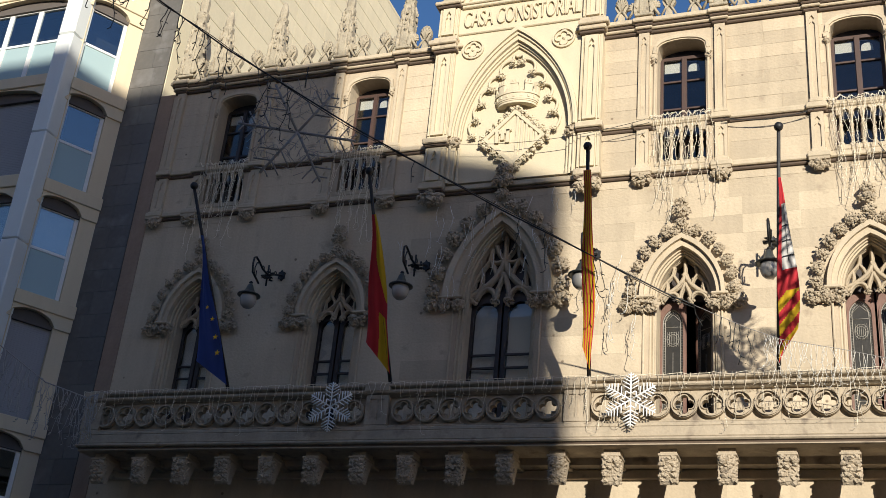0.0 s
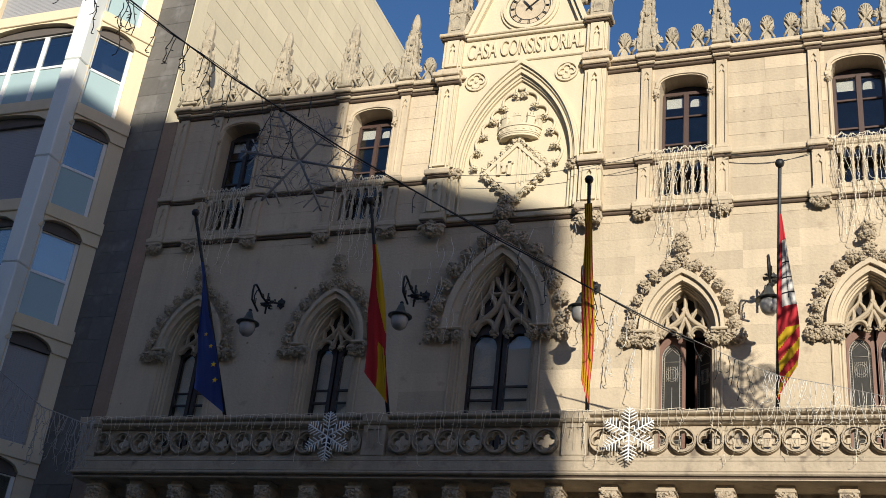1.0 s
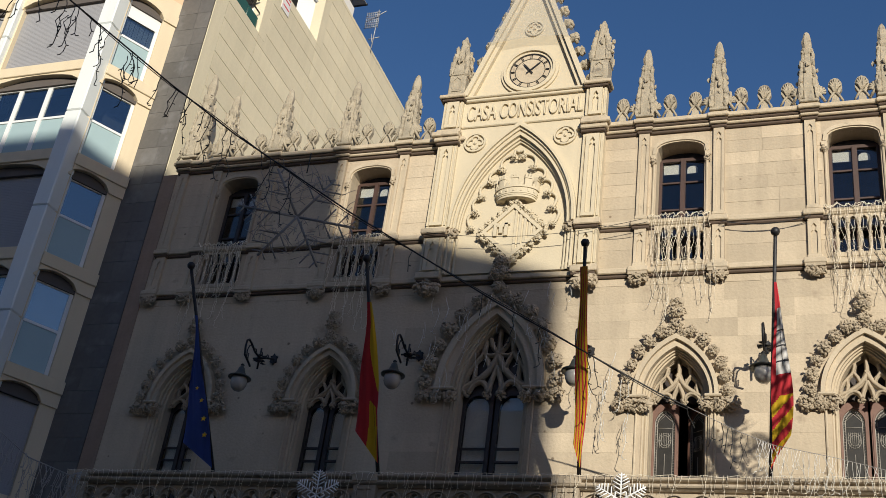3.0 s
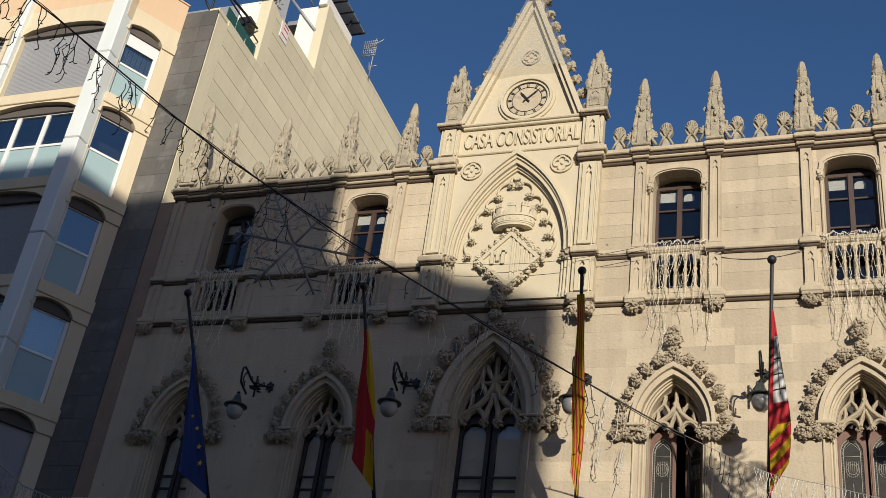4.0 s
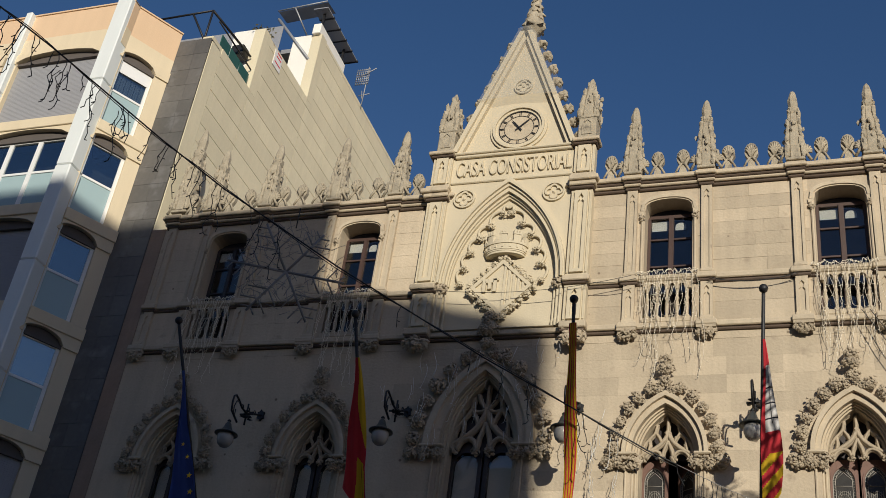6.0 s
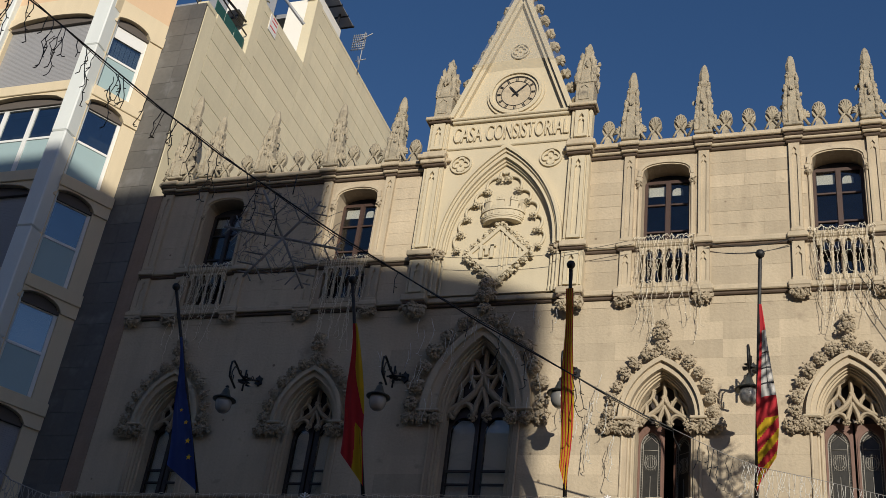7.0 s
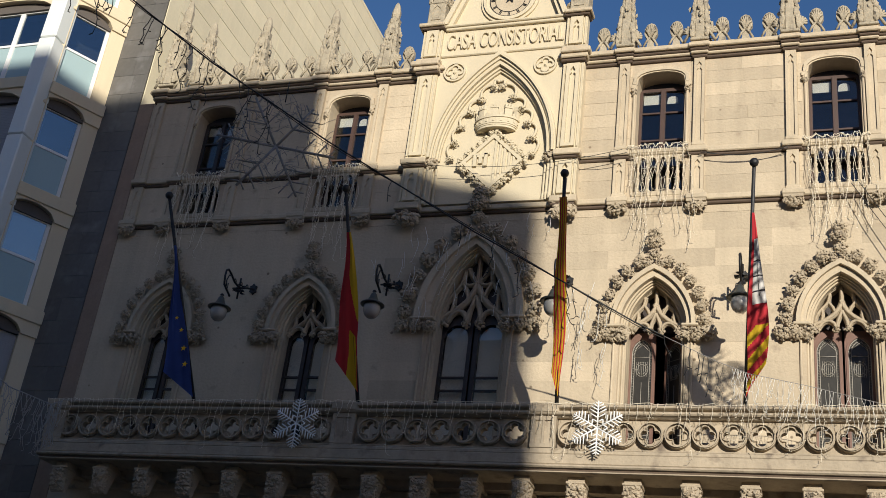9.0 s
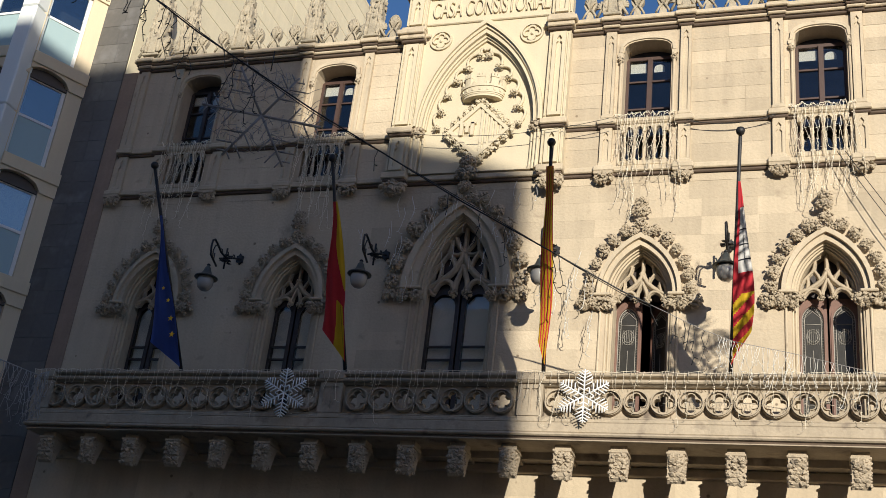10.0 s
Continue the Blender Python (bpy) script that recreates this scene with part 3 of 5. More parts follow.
        hw -= 0.008 if sunny else 0.035
        base = H - 0.44 if sunny else H - 0.09 - hw * 1.15
        hole = opening(arch(xm, hw, base, hw * (1.5 if sunny else 1.15), 6), 0.45 if sunny else 0.12)
        fr.plate([(x0, 0), (x1, 0), (x1, H), (x0, H)], -0.03, 0.03, [hole])
        if sunny:
            fr.plate(band(opening(arch(xm, hw + 0.04, base, hw * 1.5 + 0.05, 6), 0.45), opening(arch(xm, hw, base, hw * 1.5, 6), 0.45)), -0.05, -0.03)
            fr.box(x0 + 0.1, x1 - 0.1, -0.045, -0.03, 0.1, 0.36, bevel=0.01)
        else:
            for zz in (2.32, 2.03):
                fr.box(x0 + 0.05, x1 - 0.05, -0.03, 0.03, zz, zz + 0.04)
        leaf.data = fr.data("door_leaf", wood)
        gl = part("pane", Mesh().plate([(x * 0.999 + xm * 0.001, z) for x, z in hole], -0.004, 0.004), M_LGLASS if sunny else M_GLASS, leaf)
        if sunny:
            cm = Mesh()
            top = base
            for k2 in range(0, 6):
                zz = 0.45 + 0.19 * k2
                cm.tube([(xm - hw * 0.72, -0.012, zz), (xm + hw * 0.72, -0.012, zz)], 0.006, 4)
            cm.tube([(xm, -0.012, 0.45), (xm, -0.012, top - 0.62)], 0.006, 4)
            for rr, th in ((0.97, 0.010), (0.74, 0.007)):
                cm.tube([(x, -0.012, z) for x, z in opening(arch(xm, hw * rr, top, hw * 1.5 * rr, 8), 0.45)], th, 4)
            zz = 0.5
            while zz < top:
                for sx in (-1, 1):
                    cm.tube([(xm + sx * hw * 0.74, -0.012, zz), (xm + sx * hw * 0.86, -0.013, zz + 0.03), (xm + sx * hw * 0.97, -0.012, zz)], 0.004, 4)
                zz += 0.055
            for x, z in arch(xm, hw * 0.86, top, hw * 1.28, 5):
                cm.tube([(a, -0.013, b) for a, b in circle(x, z, hw * 0.10, 8)] + [(x + hw * 0.10, -0.013, z)], 0.004, 4)
            for zc, rr, sq in ((top - 0.34, 0.60, 1.25), (top - 0.34, 0.40, 1.3)):
                cm.tube([(a, -0.014, zc + (b - zc) * sq) for a, b in circle(xm, zc, hw * rr, 16)] + [(xm + hw * rr, -0.014, zc)], 0.0045, 4)
            for k2 in range(-3, 4):
                cm.tube([(xm + hw * 0.17 * k2, -0.013, top - 0.5), (xm + hw * 0.17 * k2, -0.013, top - 0.18)], 0.004, 4)
            for k2 in range(8):
                a = math.pi * k2 / 4
                cm.tube([(xm + hw * 0.40 * math.cos(a), -0.013, top - 0.34 + hw * 0.52 * math.sin(a)), (xm + hw * 0.60 * math.cos(a), -0.013, top - 0.34 + hw * 0.75 * math.sin(a))], 0.004, 4)
            cm.tube([(xm - hw * 0.7, -0.012, top + 0.05), (xm, -0.012, top + hw * 0.95), (xm + hw * 0.7, -0.012, top + 0.05)], 0.007, 4)
            cm.tube([(xm - hw * 0.7, -0.012, top - 0.08), (xm + hw * 0.7, -0.012, top - 0.08)], 0.006, 4)
            part("lead_came", cm, M_LEAD, leaf)
        if not sunny:
            part("curtain", Mesh().plate([(x * 0.97 + xm * 0.03, z) for x, z in hole], 0.09, 0.1), M_BLIND, leaf, "pale curtain behind the glass")
        if opened:
            leaf.rotation_euler = (0, 0, radians(-38 if sd == 1 else 38))
    zt = zs + (0.125 if sunny else 0.145)
    part("transom", Mesh().plate(band(door_arch(uc, big, 0.125), [(uc - wi, zt), (uc + wi, zt)]), deep - 0.02, deep + 0.03), M_DWOOD, d)


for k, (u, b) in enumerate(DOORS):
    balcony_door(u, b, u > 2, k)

# ---- the balcony ----
EDGE = 8.85
def profile_run(prof, x0, x1):
    """A moulding of the given (y, z) profile that runs from x0 to x1."""
    n = len(prof)
    return Mesh().add([(x, y, z) for x in (x0, x1) for y, z in prof], [tuple(range(n)), tuple(range(2 * n - 1, n - 1, -1))] + [(i, n + i, n + (i + 1) % n, (i + 1) % n) for i in range(n)])


part("balcony_slab", Mesh().box(-EDGE, EDGE, -1.235, 0, 7.485, 7.67, bevel=0.012), M_BALC, hall)
part("slab_roll", profile_run([(-1.20, 7.395), (-1.265, 7.405), (-1.29, 7.43), (-1.285, 7.455), (-1.25, 7.475), (-1.20, 7.483)], -EDGE - 0.03, EDGE + 0.03), M_BALC, hall)
# dark groove under the roll, its shade in the colour along with grime
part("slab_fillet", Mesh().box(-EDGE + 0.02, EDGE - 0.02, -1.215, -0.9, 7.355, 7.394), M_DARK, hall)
part("slab_cove", profile_run([(-1.225, 7.354), (-1.225, 7.335), (-1.19, 7.325), (-0.45, 7.325), (-0.40, 7.20), (0, 7.20), (0, 7.354)], -EDGE + 0.02, EDGE - 0.02), M_BALC, hall)
ring = Mesh()
ring.plate(circle(0, 0, 0.241, 28), -0.05, 0.05, [circle(0, 0, 0.228, 28)])
ring.plate(circle(0, 0, 0.228, 28), -0.085, 0.05, [circle(0, 0, 0.206, 28)])
ring.plate(circle(0, 0, 0.206, 28), -0.012, 0.05, [quatrefoil(0, 0, 0.176, 32)])
ring.plate(quatrefoil(0, 0, 0.200, 32), -0.045, -0.012, [quatrefoil(0, 0, 0.176, 32)])
ring_data = ring.data("roundel", M_BALC)
rail_thing = thing("balustrade", (XC, -1.14, 7.67), "pierced stone balustrade with quatrefoil roundels", "balustrade")
SECT = [(-EDGE + 0.35, -2.25, [-2.51 - 0.482 * k for k in range(13)]), (-1.76, 1.76, [0.482 * k for k in range(-3, 4)]), (2.25, EDGE - 0.35, [2.51 + 0.482 * k for k in range(13)])]
for a, b, centres in SECT:
    part("panel", Mesh().plate([(a, 0.12), (b, 0.12), (b, 0.72), (a, 0.72)], 0.03, 0.10, [quatrefoil(c, 0.40, 0.178) for c in centres]), M_BALC, rail_thing)
    for c in centres:
        part("roundel", ring_data, None, rail_thing, at=(c, -0.02, 0.40))
part("bottom_rail", Mesh().box(-EDGE, EDGE, -0.085, 0.12, 0.001, 0.08, bevel=0.015).box(-EDGE, EDGE, -0.05, 0.12, 0.08, 0.12, bevel=0.015), M_BALC, rail_thing)
part("top_rail", profile_run([(-0.03, 0.70), (-0.08, 0.725), (-0.13, 0.74), (-0.152, 0.765), (-0.15, 0.79), (-0.125, 0.81), (-0.06, 0.822), (-0.06, 0.848), (-0.13, 0.857), (-0.165, 0.875), (-0.172, 0.90), (-0.155, 0.925), (-0.12, 0.94), (0.16, 0.94), (0.16, 0.70)], -EDGE - 0.01, EDGE + 0.01), M_BALC, rail_thing)
post = Mesh().box(-0.24, 0.24, -0.09, 0.14, 0.0, 0.12, bevel=0.02).box(-0.235, 0.235, -0.07, 0.14, 0.12, 0.74).plate([(-0.235, 0.12), (0.235, 0.12), (0.235, 0.72), (-0.235, 0.72)], -0.095, -0.07, [[(-0.15, 0.2), (-0.02, 0.2), (-0.02, 0.64), (-0.15, 0.64)], [(0.02, 0.2), (0.15, 0.2), (0.15, 0.64), (0.02, 0.64)]]).box(-0.28, 0.28, -0.17, 0.18, 0.76, 0.945, bevel=0.03).data("post", M_BALC)
for u in (-EDGE + 0.2, -2.0, 2.0, EDGE - 0.2):
    part("post", post, None, rail_thing, at=(u, 0, 0))
for s in (-1, 1):
    part("end_panel", Mesh().box(s * EDGE - 0.06, s * EDGE + 0.06, 0.15, 1.13, 0.0, 0.9), M_BALC, rail_thing)

corbels = []
for k in range(3):
    m = Mesh()
    prof = [(-0.99, 7.124), (-0.99, 7.02), (-1.06, 7.00), (-1.07, 6.86), (-1.03, 6.72), (-1.02, 6.60), (-0.98, 6.47), (-0.92, 6.41), (-0.82, 6.44), (-0.78, 6.58), (-0.72, 6.74), (-0.66, 6.90), (-0.64, 7.124)]
    n = len(prof)
    m.add([(x, y, z) for x in (-0.15, 0.15) for y, z in prof], [tuple(range(n - 1, -1, -1)), tuple(range(n, 2 * n))] + [(i, (i + 1) % n, n + (i + 1) % n, n + i) for i in range(n)])
    m.box(-0.175, 0.175, -1.085, -0.64, 6.955, 7.01, bevel=0.012).box(-0.10, 0.10, -0.65, -0.02, 6.92, 7.10, bevel=0.02)
    for _ in range(64):
        t = random.random()
        m.lump((random.uniform(-0.13, 0.13), -1.065 + 0.14 * t * t, 6.93 - 0.48 * t), random.uniform(0.026, 0.062), (1, random.uniform(0.9, 1.5), random.uniform(0.7, 1.3)), 0.2)
    if k == 1:
        for _ in range(16):
            t = random.random()
            m.leaf((random.uniform(-0.11, 0.11), -1.08 + 0.14 * t * t, 6.90 - 0.42 * t), random.uniform(0.05, 0.07), (random.uniform(-0.5, 0.5), -1, random.uniform(-0.4, 0.6)))
    for sx in (-1, 1):
        for t in range(9):
            m.lump((sx * 0.15, random.uniform(-1.03, -0.85), 6.90 - 0.055 * t), random.uniform(0.025, 0.04), (1, 1, 1), 0.2)
    m.v = [(x, y, 7.124 - (7.124 - z) * 0.89) for x, y, z in m.v]
    corbels.append(m.data("corbel", M_CORBEL))
for k in range(-17, 17):
    u = 2.63 + (1.017 if k >= -1 else 1.0) * k
    if abs(u) < EDGE - 0.25:
        part("corbel", corbels[k % 3], None, hall, at=(u, 0, 0.20))
part("frieze", Mesh().box(-EDGE, EDGE, -0.10, 0, 7.02, 7.199, bevel=0.02).box(-HALF, HALF, -0.06, 0, 5.52, 5.72, bevel=0.02), M_TRIM, hall)

# ---- the central gable ----
tymp = arch(0, 1.34, 14.83, 2.66, 14)
gable_wall = part("gable_wall", Mesh().plate([(-1.52, 13.65), (1.52, 13.65), (1.52, 18.5), (-1.52, 18.5)], -0.14, 0.0, [opening(tymp, 13.66)]), M_PALE, hall)
part("panel", Mesh().box(-1.38, 1.38, -0.004, 0.0, 13.65, 17.6), M_PALE, hall)
m = Mesh()
RIBS = ((1.50, 2.86, -0.24), (1.46, 2.78, -0.28), (1.41, 2.70, -0.22), (1.37, 2.62, -0.17), (1.33, 2.55, -0.20), (1.29, 2.48, -0.12), (1.25, 2.41, -0.07), (1.22, 2.35, 0.0))
for (wo, ho, y0), (wi2, hi, _) in zip(RIBS, RIBS[1:]):
    m.plate(band(arch(0, wo, 14.83, ho, 16), arch(0, wi2, 14.83, hi, 16)), y0, 0.0)
part("pointed_moulding", m, M_PALE, hall)
for s in (-1, 1):
    for k, off in enumerate((1.26, 1.34, 1.43)):
        part("shaft", Mesh().lathe([(0.04, 13.65), (0.04, 13.8), (0.028, 13.85), (0.028, 14.55), (0.04, 14.6)], (s * off, -0.06 - 0.06 * k, 0), 8), M_PALE, hall)
for s in (-1, 1):
    part("capital", Mesh().leafage((s * 1.38, -0.16, 14.72), (0.18, 0.13), 26, 0.8, 0.36), M_CARVE, hall)
    # piers
    m = Mesh().box(s * 1.76 - 0.245, s * 1.76 + 0.245, -0.22, 0, 13.65, 18.50)
    for z0, z1 in ((13.72, 14.55), (14.9, 17.10), (17.66, 18.42)):
        c = s * 1.76
        hole = [(c - 0.07, z0 + 0.08), (c + 0.07, z0 + 0.08), (c + 0.07, z1 - 0.30), (c + 0.025, z1 - 0.25), (c + 0.06, z1 - 0.19), (c, z1 - 0.08), (c - 0.06, z1 - 0.19), (c - 0.025, z1 - 0.25), (c - 0.07, z1 - 0.30)]
        m.plate([(c - 0.15, z0), (c + 0.15, z0), (c + 0.15, z1), (c - 0.15, z1)], -0.28, -0.22, [hole])
        for du in (-0.21, 0.21):
            m.box(c + du - 0.02, c + du + 0.02, -0.25, -0.22, z0, z1)
    part("pier", m, M_PALE, hall)
    for z0, z1, out in ((13.42, 13.49, 0.29), (13.49, 13.65, 0.33), (14.60, 14.66, 0.29), (14.66, 14.80, 0.34), (17.15, 17.22, 0.31), (17.22, 17.33, 0.36), (17.33, 17.46, 0.42), (17.46, 17.57, 0.34), (18.44, 18.50, 0.32), (18.50, 18.60, 0.38)):
        e = out - 0.27
        a, b = 1.50 - min(e, 0.03), 2.00 + e
        # thin lower layers take the dark colour: grime plus painted shade
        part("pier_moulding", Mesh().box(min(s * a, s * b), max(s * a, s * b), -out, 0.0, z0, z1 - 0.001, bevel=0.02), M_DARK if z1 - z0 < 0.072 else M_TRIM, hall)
    part("carved_corbel", Mesh().leafage((s * 1.76, -0.2, 13.30), (0.33, 0.20), 46, 0.7, 0.34), M_CARVE, hall)
part("band_moulding", Mesh().box(-1.46, 1.46, -0.22, -0.1, 18.42, 18.50, bevel=0.02).box(-1.50, 1.50, -0.19, -0.1, 17.66, 17.73, bevel=0.02).box(-1.50, 1.50, -0.26, -0.1, 18.50, 18.57, bevel=0.02), M_PALE, hall)
gable = part("gable", Mesh().plate([(-1.48, 18.56), (1.48, 18.56), (0.10, 22.36), (-0.10, 22.36)], -0.10, 0.45), M_PALE, hall)
m = Mesh()
for s in (-1, 1):
    def rake(o0, o1, y0):
        # a strip along the sloping edge, o metres in from it
        k = 1.52 / 3.80
        m.plate([(s * (1.48 - o0 * 1.07), 18.56), (s * (0.10 - o0 * 1.07), 22.36), (s * (0.10 - o1 * 1.07), 22.36), (s * (1.48 - o1 * 1.07), 18.56)][::s], y0, -0.10)
    rake(-0.06, 0.06, -0.30)
    rake(0.06, 0.16, -0.22)
part("raking_moulding", m, M_PALE, hall)
for s in (-1, 1):
    for k in range(8):
        t = (k + 0.6) / 8.4
        u, z = s * (1.54 - 1.38 * t), 18.56 + 3.80 * t
        m = Mesh()
        for dx, dz, q in ((0.0, -0.02, 0.10), (0.08, 0.04, 0.115), (0.15, 0.08, 0.10), (0.19, 0.01, 0.08), (0.17, -0.07, 0.065)):
            m.lump((u + s * dx, -0.05 + random.uniform(-0.03, 0.03), z + dz), q, (0.9, 1.3, 1.0), 0.14)
        part("crocket", m, M_PINN, gable)
spire = Mesh().lathe([(0.14, 22.2), (0.10, 22.56), (0.12, 22.66), (0.24, 22.74), (0.285, 22.86), (0.27, 23.0), (0.22, 23.2), (0.17, 23.45), (0.12, 23.75), (0.08, 24.05), (0.02, 24.4)], (0, 0.1, 0), 12)
for k in range(40):
    a, t = math.pi / 4 * (k % 8) + 0.39 * (k // 8 % 2), (k // 8) / 5
    r = 0.265 - 0.19 * t
    spire.leaf((r * math.cos(a), 0.1 + r * math.sin(a), 22.86 + 1.15 * t), 0.12 - 0.055 * t, (math.cos(a), math.sin(a), 0.5))
part("spire_finial", spire, M_PINN, hall, at=(0.08, 0, -0.06))

net = Mesh()
for s in (-1, 1):
    net.plate([(0, 20.30), (s * 1.02, 20.22), (s * 0.16, 22.58), (0, 22.62)][::s], -0.36, -0.357)
    net.add([(s * 1.02, -0.36, 20.22), (s * 1.22, 0.0, 20.18), (s * 0.26, 0.05, 22.62), (s * 0.16, -0.36, 22.58)], [(0, 1, 2, 3)])
whole("safety_net", net, M_NET, "fine grey safety net wrapped round the gable top", "net", at=(XC, 0, -0.15))

# clock
clock = thing("clock", (XC + 0.05, -0.10, 19.26), "round tower clock with dark numerals on stone", "clock")
m = Mesh()
for r0, r1, y in ((0.86, 0.78, -0.05), (0.78, 0.70, -0.10), (0.70, 0.62, -0.05)):
    m.plate(circle(0, 0, r0, 36), y, 0.0, [circle(0, 0, r1, 36)])
part("moulding", m, M_PALE, clock)
part("dial", Mesh().plate(circle(0, 0, 0.62, 36), -0.02, 0.0), M_TRIM, clock)
m = Mesh().plate(circle(0, 0, 0.61, 36), -0.032, -0.024, [circle(0, 0, 0.585, 36)]).plate(circle(0, 0, 0.45, 36), -0.032, -0.024, [circle(0, 0, 0.435, 36)])
part("ring", m, M_IRON, clock)
for k in range(12):
    a = math.pi * k / 6
    for off in (-0.02, 0.02):
        c, s = math.cos(a), math.sin(a)
        q = [(r * s + (off + o) * c, r * c - (off + o) * s) for r, o in ((0.46, -0.009), (0.57, -0.009), (0.57, 0.009), (0.46, 0.009))]
        part("numeral", Mesh().plate(q[::-1], -0.036, -0.026), M_IRON, clock)
for a, ln, wd in ((radians(-38), 0.38, 0.02), (radians(48), 0.52, 0.015)):
    c, s = math.cos(a), math.sin(a)
    q = [(r * s + o * c, r * c - o * s) for r, o in ((-0.14, -wd), (ln * 0.6, -wd * 1.2), (ln, 0), (ln * 0.6, wd * 1.2), (-0.14, wd))]
    part("clock_hand", Mesh().plate(q[::-1], -0.06, -0.05), M_IRON, clock)

clock.scale = (0.84, 1.0, 0.84)

# carved writing on the frieze
def letters(words, size, mat, parent, at, name="inscription", extrude=0.02):
    cu = bpy.data.curves.new(name, "FONT")
    cu.body, cu.size, cu.extrude, cu.align_x, cu.align_y = words, size, extrude, "CENTER", "CENTER"
    tmp = new(name, cu)
    bpy.context.view_layer.update()
    me = bpy.data.meshes.new_from_object(tmp)
    bpy.data.objects.remove(tmp)
    me.materials.clear()
    me.materials.append(mat)
    ob = part(name, me, None, parent, at=at)
    ob.rotation_euler = (radians(90), 0, 0)
    return ob


text = letters("CASA CONSISTORIAL", 0.42, M_PALE, hall, (0.03, -0.15, 18.07), extrude=0.045)
text.scale = (2.84 / max(text.dimensions.x, 0.1), 0.46 / max(text.dimensions.y, 0.1), 1.0)

def rosette(u, z, r, y):
    m = Mesh().plate(circle(0, 0, r, 24), -0.05, 0.0, [circle(0, 0, r * 0.85, 24)])
    m.plate(quatrefoil(0, 0, r * 0.80, 32), -0.045, 0.0, [quatrefoil(0, 0, r * 0.62, 32)])
    m.lump((0, -0.01, 0), r * 0.16)
    return part("rosette", m, M_PALE, hall, at=(u, y, z))


rosette(-1.10, 17.21, 0.27, -0.14), rosette(1.08, 17.21, 0.27, -0.14), rosette(0.05, 20.60, 0.24, -0.10)

# coat of arms: cusps, crown and lozenge shield
cusp_at = [(1.15, 14.87), (1.09, 15.29), (0.985, 15.70), (0.81, 16.09), (0.575, 16.43), (0.17, 16.84)]
for s in (-1, 1):
    for k, (cu, cz) in enumerate(cusp_at):
        m = Mesh()
        lx, lz = cu - 0.2, cz - 0.02
        if k == 5:
            lx, lz = 0.1, cz - 0.1
        nx, nz = cusp_at[k + 1] if k < 5 else (0.0, 16.90)
        nx = max(nx - 0.2, 0.0) if k < 4 else (0.1 if k == 4 else 0.0)
        px, pz = lx, lz
        mid = ((px + nx) / 2 + 0.17, (pz + nz) / 2 + 0.07) if k < 5 else (0.05, 16.96)
        pts = []
        for i in range(11):
            t = i / 10
            bx = (1 - t) ** 2 * px + 2 * t * (1 - t) * (mid[0] + 0.12) + t * t * nx
            bz = (1 - t) ** 2 * pz + 2 * t * (1 - t) * (mid[1] + 0.10) + t * t * nz
            pts.append((s * bx, -0.06, bz))
        m.tube(pts, 0.034, 6)
        m.leafage((s * lx, -0.10, lz), (0.115, 0.075), 20, 0.9, 0.34)
        part("cusp", m, M_PALE, hall)
crown = part("crown", Mesh(), M_PALE, hall, at=(0.03, 0.0, 15.53))
m = Mesh()
def ringwall(r0, r1, z0, z1, a0=180, a1=360, n=20, sy=0.62):
    vs, fs = [], []
    for i in range(n + 1):
        a = radians(a0 + (a1 - a0) * i / n)
        for r, z in ((r0, z0), (r0, z1), (r1, z1), (r1, z0)):
            vs.append((r * math.cos(a), sy * r * math.sin(a), z))
    for i in range(n):
        for j in range(4):
            k = (j + 1) % 4
            fs.append((i * 4 + j, i * 4 + 4 + j, i * 4 + 4 + k, i * 4 + k))
    fs += [(0, 1, 2, 3), tuple(n * 4 + j for j in (3, 2, 1, 0))]
    m.add(vs, fs)
ringwall(0.50, 0.30, 0.0, 0.06), ringwall(0.52, 0.36, 0.06, 0.10), ringwall(0.54, 0.44, 0.10, 0.26), ringwall(0.575, 0.44, 0.26, 0.32)
for a in (194, 232, 270, 308, 346):
    ringwall(0.565, 0.47, 0.32, 0.52, a - 10, a + 10, 4)
    ringwall(0.59, 0.46, 0.52, 0.56, a - 11, a + 11, 4)
    for d in (-8, 0, 8):
        ringwall(0.585, 0.47, 0.56, 0.63, a + d - 2.6, a + d + 2.6, 2)
for a in (213, 251, 289, 327):
    ringwall(0.56, 0.48, 0.32, 0.40, a - 3.5, a + 3.5, 2)
for a in range(190, 351, 20):
    ringwall(0.56, 0.5, 0.15, 0.22, a - 3, a + 3, 2)
crown.data = m.data("crown", M_PALE)
crown.scale = (0.92, 0.92, 0.92)
shield = part("shield", Mesh().plate([(0, -0.70), (0.70, 0), (0, 0.70), (-0.70, 0)], -0.10, 0.0).plate([(0, -0.72), (0.72, 0), (0, 0.72), (-0.72, 0)], -0.15, -0.1, [[(0, -0.6), (0.6, 0), (0, 0.6), (-0.6, 0)]]), M_PALE, hall, at=(0.05, -0.02, 14.70))
for k in range(5):
    x = 0.04 + 0.11 * k
    h = 0.58 - x
    part("bar", Mesh().box(x, x + 0.055, -0.135, -0.1, -h, h), M_PALE, shield)
part("charge", Mesh().box(-0.43, -0.35, -0.165, -0.1, -0.13, 0.16).box(-0.18, -0.10, -0.165, -0.1, -0.13, 0.2).box(-0.36, -0.17, -0.165, -0.1, 0.10, 0.16).box(-0.46, -0.30, -0.165, -0.1, 0.16, 0.20).box(-0.24, -0.06, -0.165, -0.1, 0.16, 0.21).box(-0.30, -0.22, -0.165, -0.1, -0.06, 0.10), M_PALE, shield)
m = Mesh()
